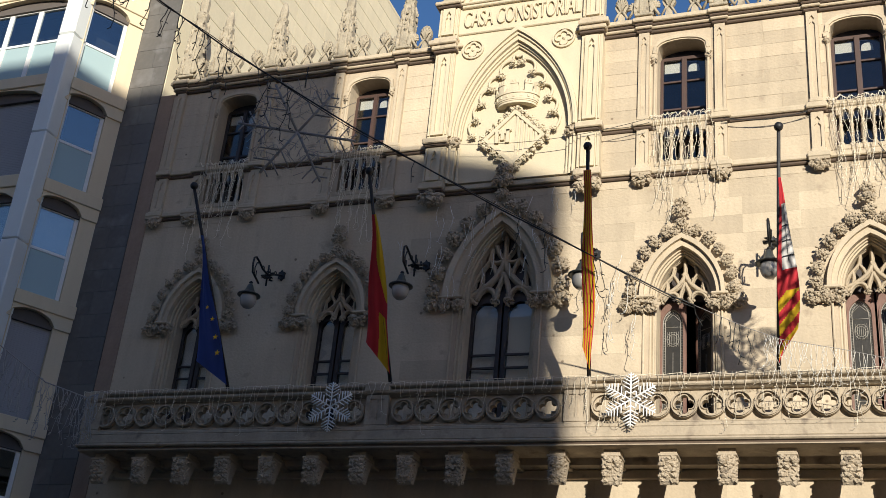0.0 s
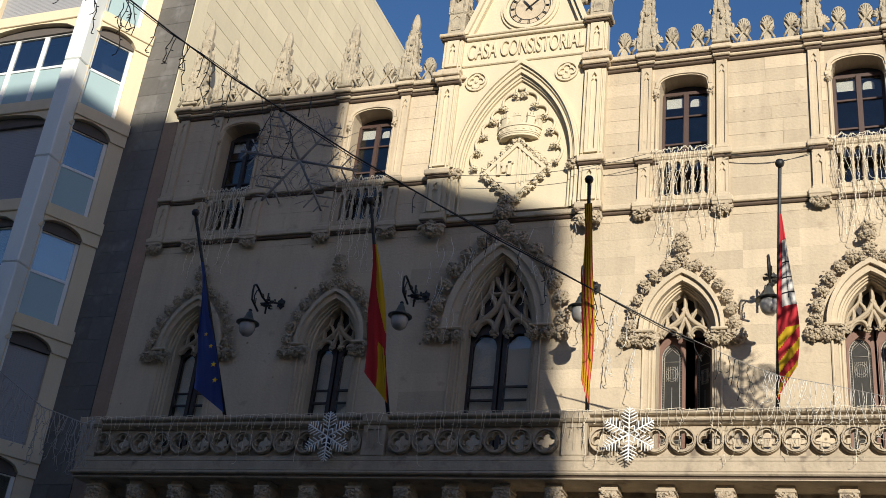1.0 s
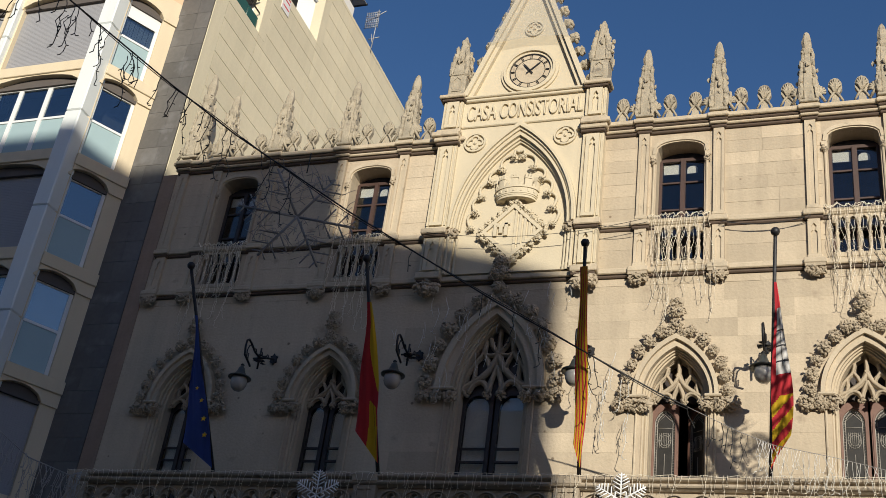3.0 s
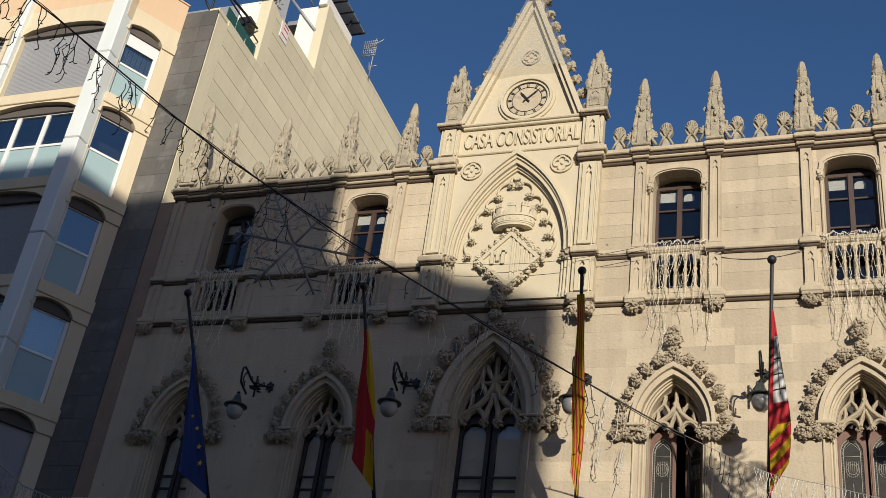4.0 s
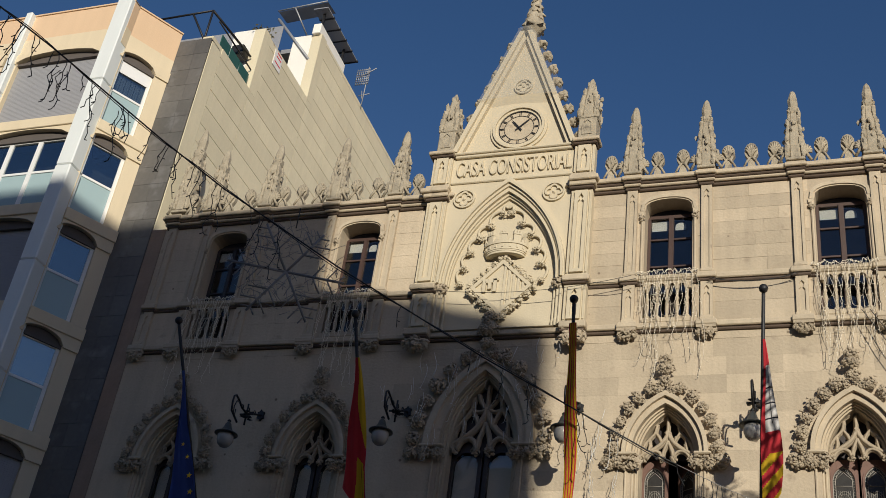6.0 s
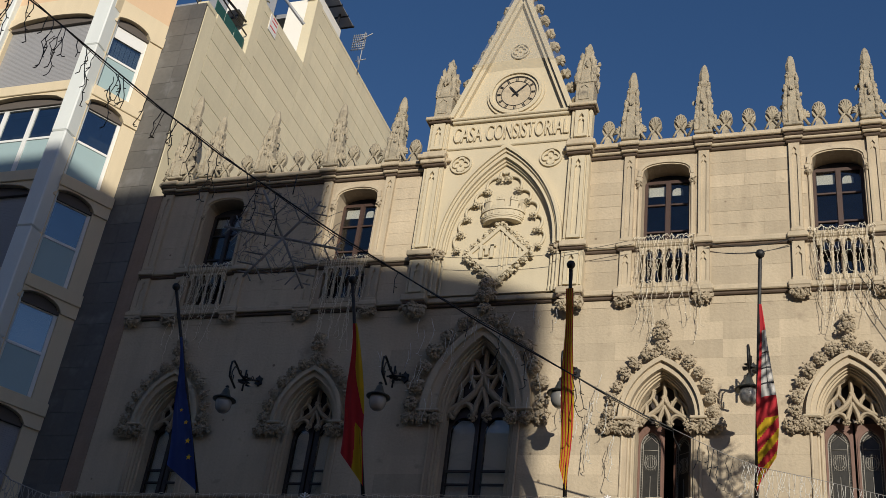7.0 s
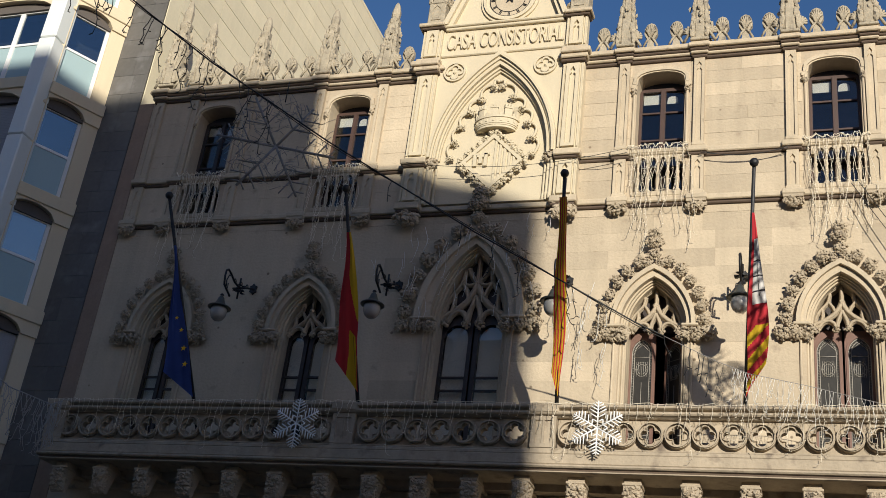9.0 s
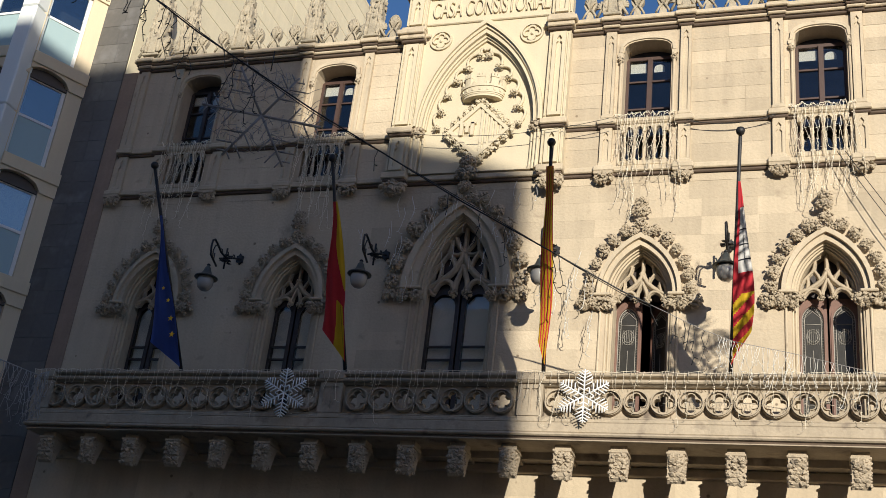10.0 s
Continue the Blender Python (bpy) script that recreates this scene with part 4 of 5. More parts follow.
for k in range(4):
    for i in range(6):
        t = (i + 0.5) / 6
        a, b = ((0, 0.8), (0.8, 0), (0, -0.8), (-0.8, 0))[k], ((0.8, 0), (0, -0.8), (-0.8, 0), (0, 0.8))[k]
        m.leafage((a[0] + (b[0] - a[0]) * t, -0.09, a[1] + (b[1] - a[1]) * t), (0.09, 0.09), 12, 1.0, 0.42)
part("wreath", m, M_PALE, shield)

# ---- parapet: pinnacles and palmettes ----
def pinnacle_mesh(h, w, feet=True):
    """A slender tapered pillar, leafy at the corners, with a collar and a knob on top."""
    m = Mesh()
    m.box(-w * 0.85, w * 0.85, -w * 0.85, w * 0.85, 0.0, 0.07, bevel=0.015)
    rings = [(0.03, 0.74), (0.20, 0.74), (0.42, 0.62), (0.60, 0.50), (0.655, 0.40), (0.69, 0.50), (0.73, 0.52), (0.755, 0.34), (0.80, 0.40), (0.86, 0.40), (0.92, 0.30), (0.97, 0.22), (1.0, 0.10)]
    if not feet:
        rings = [(0.0, 0.72), (0.10, 0.80), (0.35, 0.62), (0.60, 0.44), (0.80, 0.31), (0.93, 0.20), (1.0, 0.07)]
    vs, fs, seg = [], [], 8
    for t, r in rings:
        for j in range(seg):
            a = 2 * math.pi * (j + 0.5) / seg
            q = w * r * 1.22 * (1 + random.uniform(-0.07, 0.07))
            vs.append((q * math.cos(a), q * math.sin(a), h * t + random.uniform(-0.012, 0.012)))
    for i in range(len(rings) - 1):
        for j in range(seg):
            fs.append((i * seg + j, i * seg + (j + 1) % seg, (i + 1) * seg + (j + 1) % seg, (i + 1) * seg + j))
    fs.append(tuple(range((len(rings) - 1) * seg, len(rings) * seg)))
    m.add(vs, fs)
    for c in range(4):
        a = math.pi / 4 + math.pi / 2 * c
        ux, uy = math.cos(a), math.sin(a)
        for k in range(11):
            t = 0.08 + 0.55 * k / 10
            r = w * (0.98 - 0.62 * (t - 0.08))
            m.lump((r * ux + random.uniform(-0.02, 0.02), r * uy + random.uniform(-0.02, 0.02), h * t), w * random.uniform(0.20, 0.27) * (1.2 - 0.6 * t), (1.0, 1.0, 2.3), 0.3)
        for k in range(3 if feet else 0):
            m.lump((w * 0.48 * ux, w * 0.48 * uy, h * (0.685 + 0.022 * k)), w * 0.20, (1, 1, 0.9), 0.3)
        m.lump((w * 0.30 * ux, w * 0.30 * uy, h * 0.85), w * 0.15, (1, 1, 2.2), 0.25)
        for k in range(4):
            b = a + math.pi / 4
            m.lump((w * 0.80 * math.cos(b) + random.uniform(-0.05, 0.05), w * 0.80 * math.sin(b) + random.uniform(-0.05, 0.05), h * random.uniform(0.22, 0.55)), w * 0.16, (1, 1, 1.8), 0.4)
    for s in (-1, 1) if feet else ():
        m.tube([(s * w * 0.70, -w * 0.6, 0.55), (s * w * 0.86, -w * 0.6, 0.25), (s * w * 1.45, -w * 0.4, 0.02)], 0.034, 6)
        for k in range(6):
            a = radians(-10 + 26 * k)
            m.tube([(s * w * 0.95, -w * 0.3, 0.20), (s * (w * 0.95 + 0.07 * math.cos(a)), -w * 0.42, 0.27 + 0.08 * math.sin(a)), (s * (w * 0.90 + 0.15 * math.cos(a)), -w * 0.35, 0.28 + 0.17 * math.sin(a))], 0.032, 5)
    return m


pins = [pinnacle_mesh(2.08, 0.235).data("pinnacle", M_PINN) for _ in range(4)]
for i, u in enumerate(PILAST[:4]):
    for s in (-1, 1):
        part("pinnacle", pins[(i * 2 + (s > 0)) % 4], None, hall, at=(s * u, -0.05, 17.48))
for s in (-1, 1):
    part("pinnacle", pinnacle_mesh(2.9, 0.27), M_PINN, hall, at=(s * 9.04, 0.1, 17.60))
    m = Mesh().box(-0.215, 0.215, -0.215, 0.215, 0, 0.66, bevel=0.02).box(-0.24, 0.24, -0.24, 0.24, 0, 0.07, bevel=0.02).plate([(-0.12, 0.14), (0.12, 0.14), (0.12, 0.5), (0, 0.62), (-0.12, 0.5)], -0.235, -0.215, [[(-0.09, 0.17), (0.09, 0.17), (0.09, 0.48), (0, 0.57), (-0.09, 0.48)]])
    part("pinnacle_base", m, M_PINN, hall, at=(s * 1.76 + 0.03, -0.08, 18.58))
    part("pinnacle", pinnacle_mesh(1.38, 0.28, False), M_PINN, hall, at=(s * 1.76 + 0.03, -0.08, 19.22))


def palmette_mesh():
    m = Mesh()
    out = []
    n = 28
    for i in range(n + 1):
        a = radians(-25 + 230 * i / n)
        r = 0.185 * (1 + 0.05 * abs(math.sin(i * math.pi / 4)))
        out.append((r * math.cos(a), 0.36 + r * 1.05 * math.sin(a)))
    outer = [(-0.12, 0.0), (0.12, 0.0), (0.075, 0.16)] + out + [(-0.075, 0.16)]
    m.plate(outer, -0.05, 0.06)
    for i in range(7):
        a = radians(10 + 160 * i / 6)
        m.tube([(0, -0.05, 0.2), (0.09 * math.cos(a), -0.085, 0.33 + 0.06 * math.sin(a)), (0.165 * math.cos(a), -0.06, 0.36 + 0.17 * math.sin(a))], 0.031, 5)
    for s in (-1, 1):
        m.tube([(s * 0.02, -0.05, 0.22), (s * 0.12, -0.06, 0.13), (s * 0.21, -0.05, 0.015)], 0.032, 5)
    return m


palm = palmette_mesh().data("palmette", M_PINN)
for u in (2.38, 3.45, 4.02, 5.02, 5.52, 6.02, 7.0, 7.55, 8.62):
    for s in (-1, 1):
        q = part("palmette", palm, None, hall, at=(s * u, -0.06, 17.48))
        q.scale = (0.76, 1.0, 1.18)

# ---- the apartment house beside the town hall ----
flat = thing("apartment_house", (-16.83, 0, 0.40), "cream apartment house with bay windows and a white fin", "apartment house")
FX = -16.1
STOREY = 3.03
SILLS = [14.34 + (STOREY - 0.015) * k for k in range(-5, 3)]
flat.scale = (0.98, 1.053, 0.981)
# dark cladding beside the town hall, slab by slab
part("cladding_core", Mesh().box(-1.15, 0.0, 0.03, 0.5, -0.41, 24.05), M_GREY, flat)
rnd = random.Random(5)
for k in range(40):
    z = 24.1 - 0.602 * (k + 1)
    cut = rnd.uniform(-0.7, -0.4)
    for a, b in ((-1.10, cut), (cut, -0.01)):
        part("slab", Mesh().box(a + 0.003, b - 0.003, 0.0, 0.03, z + 0.004, z + 0.598), M_MARBLE, flat)
# flank wall with setbacks at the roof
def flank_top(y):
    return 24.2 if y < 2.3 else (26.75 if y < 5.5 else 29.75)
prof = [(0.03, 0), (12.8, 0), (12.8, 29.75), (5.5, 29.75), (5.5, 26.75), (2.3, 26.75), (2.3, 24.2), (0.03, 24.2)]
n = len(prof)
part("flank_wall", Mesh().add([(x, y, z) for x in (-0.35, 0.0) for y, z in prof], [tuple(range(n)), tuple(range(2 * n - 1, n - 1, -1))] + [(i, n + i, n + (i + 1) % n, (i + 1) % n) for i in range(n)]), M_PANEL, flat)
part("edge_strip", Mesh().box(0.0, 0.03, 0.03, 0.55, 0, 23.98), M_PANEL, flat)
z = 16.8
row = 0
while z < 29.75:
    y = 0.56
    while y < 12.7:
        y1 = min(y + 6.8, 12.8)
        for a, b in ((y, min(y1, 2.3)), (max(y, 2.3), min(y1, 5.5)), (max(y, 5.5), y1)):
            if b - a > 0.05 and z + 0.05 < flank_top((a + b) / 2):
                part("panel", Mesh().box(0.0, 0.026, a + 0.006, b - 0.006, z + 0.010, min(z + 0.64, flank_top((a + b) / 2)) - 0.010), M_PANEL, flat)
        y = y1
    z += 0.64
    row += 1
# cream copings that run up the steps
for y, z0, z1 in ((2.3, 24.15, 26.8), (5.5, 26.7, 29.8)):
    part("coping", Mesh().box(-0.36, 0.03, y - 0.02, y + 0.38, z0, z1), M_PANEL, flat)
    part("setback_wall", Mesh().box(-1.15, -0.36, y, y + 0.3, z0 - 0.2, z1 + 0.05, bevel=0.02), M_RWHITE, flat, "white rendered wall of the set-back top floor")
part("roof_parapet", Mesh().box(-0.34, -0.02, 5.35, 7.5, 29.751, 30.22, bevel=0.02), M_RWHITE, flat, "white rendered parapet block")
part("terrace", Mesh().box(-9, -0.35, 0.1, 2.4, 23.5, 23.8).box(-9, -0.35, 2.4, 5.8, 26.3, 26.6).box(-9, -0.35, 5.8, 12.7, 29.4, 29.6), M_GREY, flat)
for k in range(7):
    part("metal_panel", Mesh().box(-9.0 + 1.1 * k, -7.92 + 1.1 * k, 4.95, 5.0, 26.6, 29.9, bevel=0.01), M_GREY, flat, "grey sheet-metal cladding panel")
for a, b in ((0.5, 1.0), (1.05, 1.6), (1.65, 2.2)):
    part("glass_panel", Mesh().box(-0.10, -0.07, a, b, 23.98, 24.72), M_GREEN, flat, "green glass terrace screen")
m = Mesh().tube([(-2.4, 0.2, 25.45), (-0.45, 0.2, 25.5)], 0.035, 6).tube([(-0.45, 0.2, 25.5), (-0.2, 2.2, 25.5)], 0.04, 6).tube([(-0.45, 0.2, 25.5), (-0.45, 0.2, 24.0)], 0.035, 6).tube([(-1.15, 0.2, 25.48), (-0.55, 0.9, 24.2)], 0.035, 6).tube([(-0.09, 0.2, 24.97), (-0.09, 2.25, 24.97)], 0.025, 6)
part("terrace_railing", m, M_IRON, flat)
part("air_conditioner", Mesh().box(-0.75, -0.3, 1.85, 2.2, 25.35, 25.75, bevel=0.03), M_IRON, flat)
part("strut", Mesh().tube([(-2.0, 5.5, 30.9), (-0.3, 5.5, 28.6)], 0.06, 6), M_GREY, flat)
part("notice_board", Mesh().box(0.03, 0.05, 3.05, 3.55, 26.0, 26.65), M_WHT, flat, "white faded notice board")
for a in (0.1, 0.35, 0.5):
    part("bar", Mesh().box(0.05, 0.054, 3.1 + a * 0.2, 3.5, 26.08 + a, 26.13 + a), M_RED, flat)
for k in range(5):
    y0 = 5.25 + 0.56 * k
    p = part("solar_panel", Mesh().box(-0.42, 0.16, y0, y0 + 0.50, 30.86, 30.90), M_GREY, flat, "dark tilted solar panel")
    part("panel_frame", Mesh().box(-0.44, 0.18, y0 + 0.50, y0 + 0.56, 30.84, 30.91), M_IRON, flat)
part("pergola", Mesh().tube([(-1.9, 5.2, 31.0), (0.1, 5.2, 31.15)], 0.03, 6).tube([(-1.2, 5.2, 31.05), (-0.9, 5.9, 30.3)], 0.03, 6).add([(-1.9, 5.25, 31.0), (0.1, 5.25, 31.15), (0.1, 5.9, 31.25), (-1.9, 5.9, 31.1)], [(0, 1, 2, 3)]), M_GREY, flat)
for y0 in (5.5, 7.3):
    part("post", Mesh().box(-0.15, -0.07, y0, y0 + 0.07, 29.6, 30.86), M_IRON, flat)

ant = thing("roof_antenna", (-16.70, 9.5, 29.45), "thin metal television antenna on a mast", "antenna")
part("mast", Mesh().tube([(0, 0, 0), (0.02, 0, 1.9)], 0.022, 6), M_GREY, ant)
m = Mesh().tube([(-0.45, 0, 1.35), (0.45, -0.2, 1.6)], 0.02, 5)
for k in range(7):
    m.tube([(-0.42 + 0.085 * k, -0.02, 0.98), (-0.42 + 0.085 * k, -0.05, 1.78)], 0.016, 4)
for k in range(7):
    m.tube([(-0.46, -0.05, 1.0 + 0.12 * k), (0.12, -0.05, 1.03 + 0.12 * k)], 0.016, 4)
part("aerial", m, M_GREY, ant)
part("aerial", Mesh().tube([(-0.2, 0, 0.45), (0.25, 0, 0.5)], 0.02, 5).tube([(-0.05, -0.1, 0.6), (0.02, -0.1, 0.2)], 0.02, 5), M_GREY, ant)

shrub = Mesh()
for _ in range(320):
    c = Vector((random.gauss(0, 0.20), random.gauss(0, 0.15), abs(random.gauss(0.12, 0.1))))
    d = Vector((random.gauss(0, 1), random.gauss(0, 1), random.gauss(0.6, 0.6))).normalized() * 0.12
    e = d.cross(Vector((random.random(), random.random(), random.random()))).normalized() * 0.03
    shrub.add([c, c + d * 0.5 + e, c + d, c + d * 0.5 - e], [(0, 1, 2, 3)])
whole("shrub", shrub, material("dry_leaf", (0.13, 0.12, 0.07), 0.9, vary=0.3, scale=5), "small dry shrub growing on a terrace wall", "shrub", at=(-17.25, 2.75, 26.62))

# bay: front storeys left of the fin and the slanting side between fin and cladding
BAYY = -1.45
def bay_unit(x, y, turn, width, sill, kind, w0, w1, levels):
    """One storey of the bay: apron band, jambs, hooded head, window."""
    bay = part("bay", Mesh(), M_CREAM, flat, at=(x - FX, y, sill))
    bay.rotation_euler = (0, 0, radians(turn))
    low = -0.27
    m = Mesh()
    m.plate([(0, -0.62), (width, -0.62), (width, low), (0, low)], 0.0, 0.25)
    head = [(w0 + (w1 - w0) * i / 10, 2.10 + 0.27 * math.sin(math.pi * i / 10) ** 0.5) for i in range(11)]
    m.plate([(0, low), (w0, low)] + head + [(w1, low), (width, low), (width, 2.41), (0, 2.41)], 0.0, 0.25)
    m.plate([(-0.01, 2.06), (w0, 2.06)] + head + [(w1, 2.06), (width + 0.01, 2.06), (width + 0.01, 2.41), (-0.01, 2.41)], -0.05, 0.0)
    m.box(-0.02, width + 0.02, -0.095, 0.0, -0.615, low, bevel=0.015)
    bay.data = m.data("bay", M_CREAM)
    part("awning_box", Mesh().plate([(w0, 2.10)] + head[1:-1] + [(w1, 2.10)], 0.10, 0.2).plate([(w0, 2.03), (w1, 2.03), (w1, 2.12), (w0, 2.12)], 0.04, 0.2), M_AWN, bay, "brown rolled awning under the arched head")
    if kind == "shutter":
        slat = Mesh().box(w0, w1, 0.13, 0.15, low, low + 0.050, bevel=0.004).data("slat", M_SHUT)
        for k in range(47):
            part("slat", slat, None, bay, at=(0, 0, 0.04 + 0.0506 * k))
        # black strip painted in for the shade of the gap below the slats
        part("sill_gap", Mesh().box(w0, w1, 0.12, 0.2, low, low + 0.04), M_IRON, bay)
    else:
        f = Mesh()
        cols = [w0 + (w1 - w0) * k / levels for k in range(levels + 1)]
        wd = 0.09 if levels == 1 else 0.07
        holes = []
        for k in range(levels):
            for z0, z1 in ((low + 0.06, 0.90), (0.97, 2.0)):
                holes.append([(cols[k] + wd, z0), (cols[k + 1] - wd, z0), (cols[k + 1] - wd, z1), (cols[k] + wd, z1)])
        f.plate([(w0, low), (w1, low), (w1, 2.06), (w0, 2.06)], 0.10, 0.16, holes)
        part("window_frame", f, M_FRAME, bay)
        for i, h in enumerate(holes):
            a, b, z0, z1 = h[0][0] + 0.001, h[1][0] - 0.001, h[0][1] + 0.001, h[2][1] - 0.001
            part("pane", Mesh().box(a, b, 0.125, 0.133, z0, z1), M_MILK if i % 2 == 0 and kind != "plain" else M_BAYGLASS, bay)
        if kind == "pale":
            part("blind", Mesh().box(w0 + 0.05, w1 - 0.05, 0.17, 0.18, 0.92, 2.04), M_BLIND, bay, "lowered white blind behind the glass")
        if kind == "half":
            part("blind", Mesh().box(w0 + 0.05, w1 - 0.05, 0.09, 0.10, 1.62, 2.04), M_FRAME, bay, "half-lowered white blind")
        if kind in ("plain", "half"):
            m = Mesh()
            if kind == "plain":
                drop = 0.12 + 0.9 * ((sill * 7.3 + width * 3.1) % 1.0)
                m.box(w0 + 0.06, w1 - 0.06, 0.2, 0.21, drop, 2.0)
            for k in range(0 if kind == "plain" else 14):
                xx = w0 + 0.06 + (w1 - w0 - 0.12) * k / 14
                m.box(xx, xx + (w1 - w0 - 0.12) / 17, 0.2 + 0.02 * (k % 2), 0.22 + 0.02 * (k % 2), 0.9 if kind == "half" else 0.1, 2.0)
            part("curtain", m, M_GREY if kind == "half" else M_BLIND, bay)
    # dark sheet behind the window, the room's shade in its colour
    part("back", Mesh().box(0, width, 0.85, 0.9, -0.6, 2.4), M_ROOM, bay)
    return bay


turn = math.degrees(math.atan2(1.2, 0.75))
for k, s in enumerate(SILLS):
    top = len(SILLS) - 1 - k
    bay_unit(-17.95, -1.2, turn, 1.415, s, "half" if top == 0 else {3: "pale", 4: "shutter"}.get(top, "frost"), -0.10, 1.02, 1)
    bay_unit(-21.55, BAYY, 0, 3.10, s, "shutter" if top in (0, 2, 5) else ("frost" if top == 1 else "plain"), 0.10, 3.02, 3)
    bay_unit(-25.6, BAYY, 0, 3.65, s, "shutter" if top in (0, 3) else "plain", 0.10, 3.5, 3)
T0 = SILLS[-1] + 2.41
c58, s58 = math.cos(radians(turn)), math.sin(radians(turn))
p = part("parapet", Mesh().box(0, 1.415, 0, 0.25, 0, 0.52, 0).box(0, 1.415, 0.015, 0.25, 0.52, 1.66, 1).box(-0.01, 1.43, -0.02, 0.27, 1.62, 1.67, 1), [M_CREAM, M_BEIGE], flat, at=(-17.95 - FX, -1.2, T0))
p.rotation_euler = (0, 0, radians(turn))
part("parapet", Mesh().box(-9.5, -1.85, BAYY, BAYY + 0.25, T0, T0 + 0.62, 0).box(-9.5, -1.85, BAYY + 0.015, BAYY + 0.25, T0 + 0.62, T0 + 1.66, 1).box(-9.5, -1.85, BAYY - 0.02, BAYY + 0.27, T0 + 1.62, T0 + 1.67, 1), [M_CREAM, M_BEIGE], flat)
for x0, x1, y0, y1, z1 in ((-18.46, -17.96, -1.60, -1.12, 24.45), (-21.72, -21.5, -1.62, -1.3, 24.45)):
    z = 0.0
    for k, s in enumerate([-1.0] + [s + 0.9 for s in SILLS] + [z1]):
        if k == 0:
            continue
        prev = 0.0 if k == 1 else z + 0.012
        part("fin", Mesh().box(x0 - FX, x1 - FX, y0, y1, prev, s, bevel=0.03), M_WHITE, flat, "white metal casing of the vertical fin")
        z = s
part("house_core", Mesh().box(-9.5, -0.4, 0.6, 13.9, -0.41, 23.5).box(-9.5, -8.9, -1.2, 0.6, -0.41, 24), M_CREAM, flat)

# the street goes on beyond the town hall
# added out of view: its sunlit wall bounces warm light into the shade
nb = thing("house", (2.58, 0, 0), "unseen cream house added beside the town hall to bounce sunlight", "house")
part("wall", Mesh().box(0.0, 34, 0.0, 14, 0, 16.5), M_OPP, nb)
part("roof", Mesh().box(-0.0, 34, -0.3, 14, 16.5, 16.8), M_ROOF, nb)
nb2 = thing("house", (-25.75, 0, 0), "cream rendered house further along the street", "house")
part("wall", Mesh().box(-30, 0, 0.0, 14, 0, 18), M_CREAM, nb2)
part("roof", Mesh().box(-30, 0, -0.3, 14, 18, 18.3), M_ROOF, nb2)

# ---- flags on leaning poles ----
TOPS = [(-12.34, -4.0, 11.88), (-8.53, -4.0, 11.82), (-4.36, -4.0, 11.89), (-1.13, -4.0, 11.90)]
FEET = [(-12.52, -1.2, 8.65), (-8.86, -1.2, 8.65), (-4.87, -1.2, 8.63), (-1.48, -1.2, 8.60)]

def flag_thing(i, label, cloth_mats, v0, v1r, v1l, reach, colour, folds, group="balcony flags"):
    top, foot = Vector(TOPS[i]), Vector(FEET[i])
    foot = top + (foot - top) * (11.87 - 7.69) / (11.87 - 8.63)
    f = thing("flag", tuple(foot), label, "flag", group)
    d = top - foot
    part("pole", Mesh().tube([(0, 0, 0), tuple(d)], 0.042, 10, taper=0.75), M_IRON, f)
    part("knob", Mesh().lathe([(0.02, -0.06), (0.065, -0.03), (0.08, 0.02), (0.06, 0.07), (0.015, 0.09)], tuple(d), 12), M_IRON, f)
    vis = 8.63
    rows, cols = 120, 44
    vs, fs = [], []
    for r in range(rows + 1):
        s = r / rows
        for c in range(cols + 1):
            t = c / cols
            v = (v0 + (v1r - v0) * s) * t + (v0 + (v1l - v0) * s) * (1 - t)
            q = 1 - v * (11.87 - vis) / (11.87 - 7.69)
            base = d * q
            left, right = reach(s)
            off = left + (right - left) * t
            ripple = folds * (math.sin(7 * t + 3.1 * s) + 0.5 * math.sin(15 * t - 4 * s + 1)) * min(1, 3 * abs(off))
            hang = 0.55 * abs(off) * (0.4 + 0.6 * s)
            vs.append((base.x + off + 0.02 * math.sin(9 * s + 2 * t), base.y + ripple - 0.05, base.z - hang * 0.0))
    cl = Mesh()
    for r in range(rows):
        for c in range(cols):
            k = r * (cols + 1) + c
            cl.add([vs[k], vs[k + cols + 1], vs[k + cols + 2], vs[k + 1]], [(0, 1, 2, 3)], True, colour((r + 0.5) / rows, (c + 0.5) / cols))
    me = cl.data("cloth", cloth_mats)
    bm = bmesh.new()
    bm.from_mesh(me)
    bmesh.ops.remove_doubles(bm, verts=bm.verts, dist=1e-5)
    bm.to_mesh(me)
    bm.free()
    return f, part("cloth", me, None, f)


f1, c1 = flag_thing(0, "dark blue flag with yellow stars hanging limp from its pole", [M_BLUE, M_YEL], 0.24, 0.99, 0.86, lambda s: (-0.62 * s ** 1.2, 0.03), lambda s, t: 0, 0.05)
def star(cx, cy, cz, r):
    pts = []
    for k in range(10):
        a = math.pi / 2 + math.pi * k / 5
        q = r if k % 2 == 0 else r * 0.42
        pts.append((cx + q * math.cos(a), cz + q * math.sin(a)))
    return Mesh().plate(pts, cy - 0.012, cy)
top1, foot1 = Vector(TOPS[0]), Vector(f1.location)
for v, off, r in ((0.60, -0.10, 0.04), (0.66, -0.03, 0.05), (0.75, -0.03, 0.065), (0.83, -0.05, 0.065)):
    q = 1 - v * (11.87 - 8.63) / (11.87 - 7.69)
    b = (top1 - foot1) * q
    part("star", star(b.x + off, b.y - 0.12, b.z, r), M_YEL, c1)

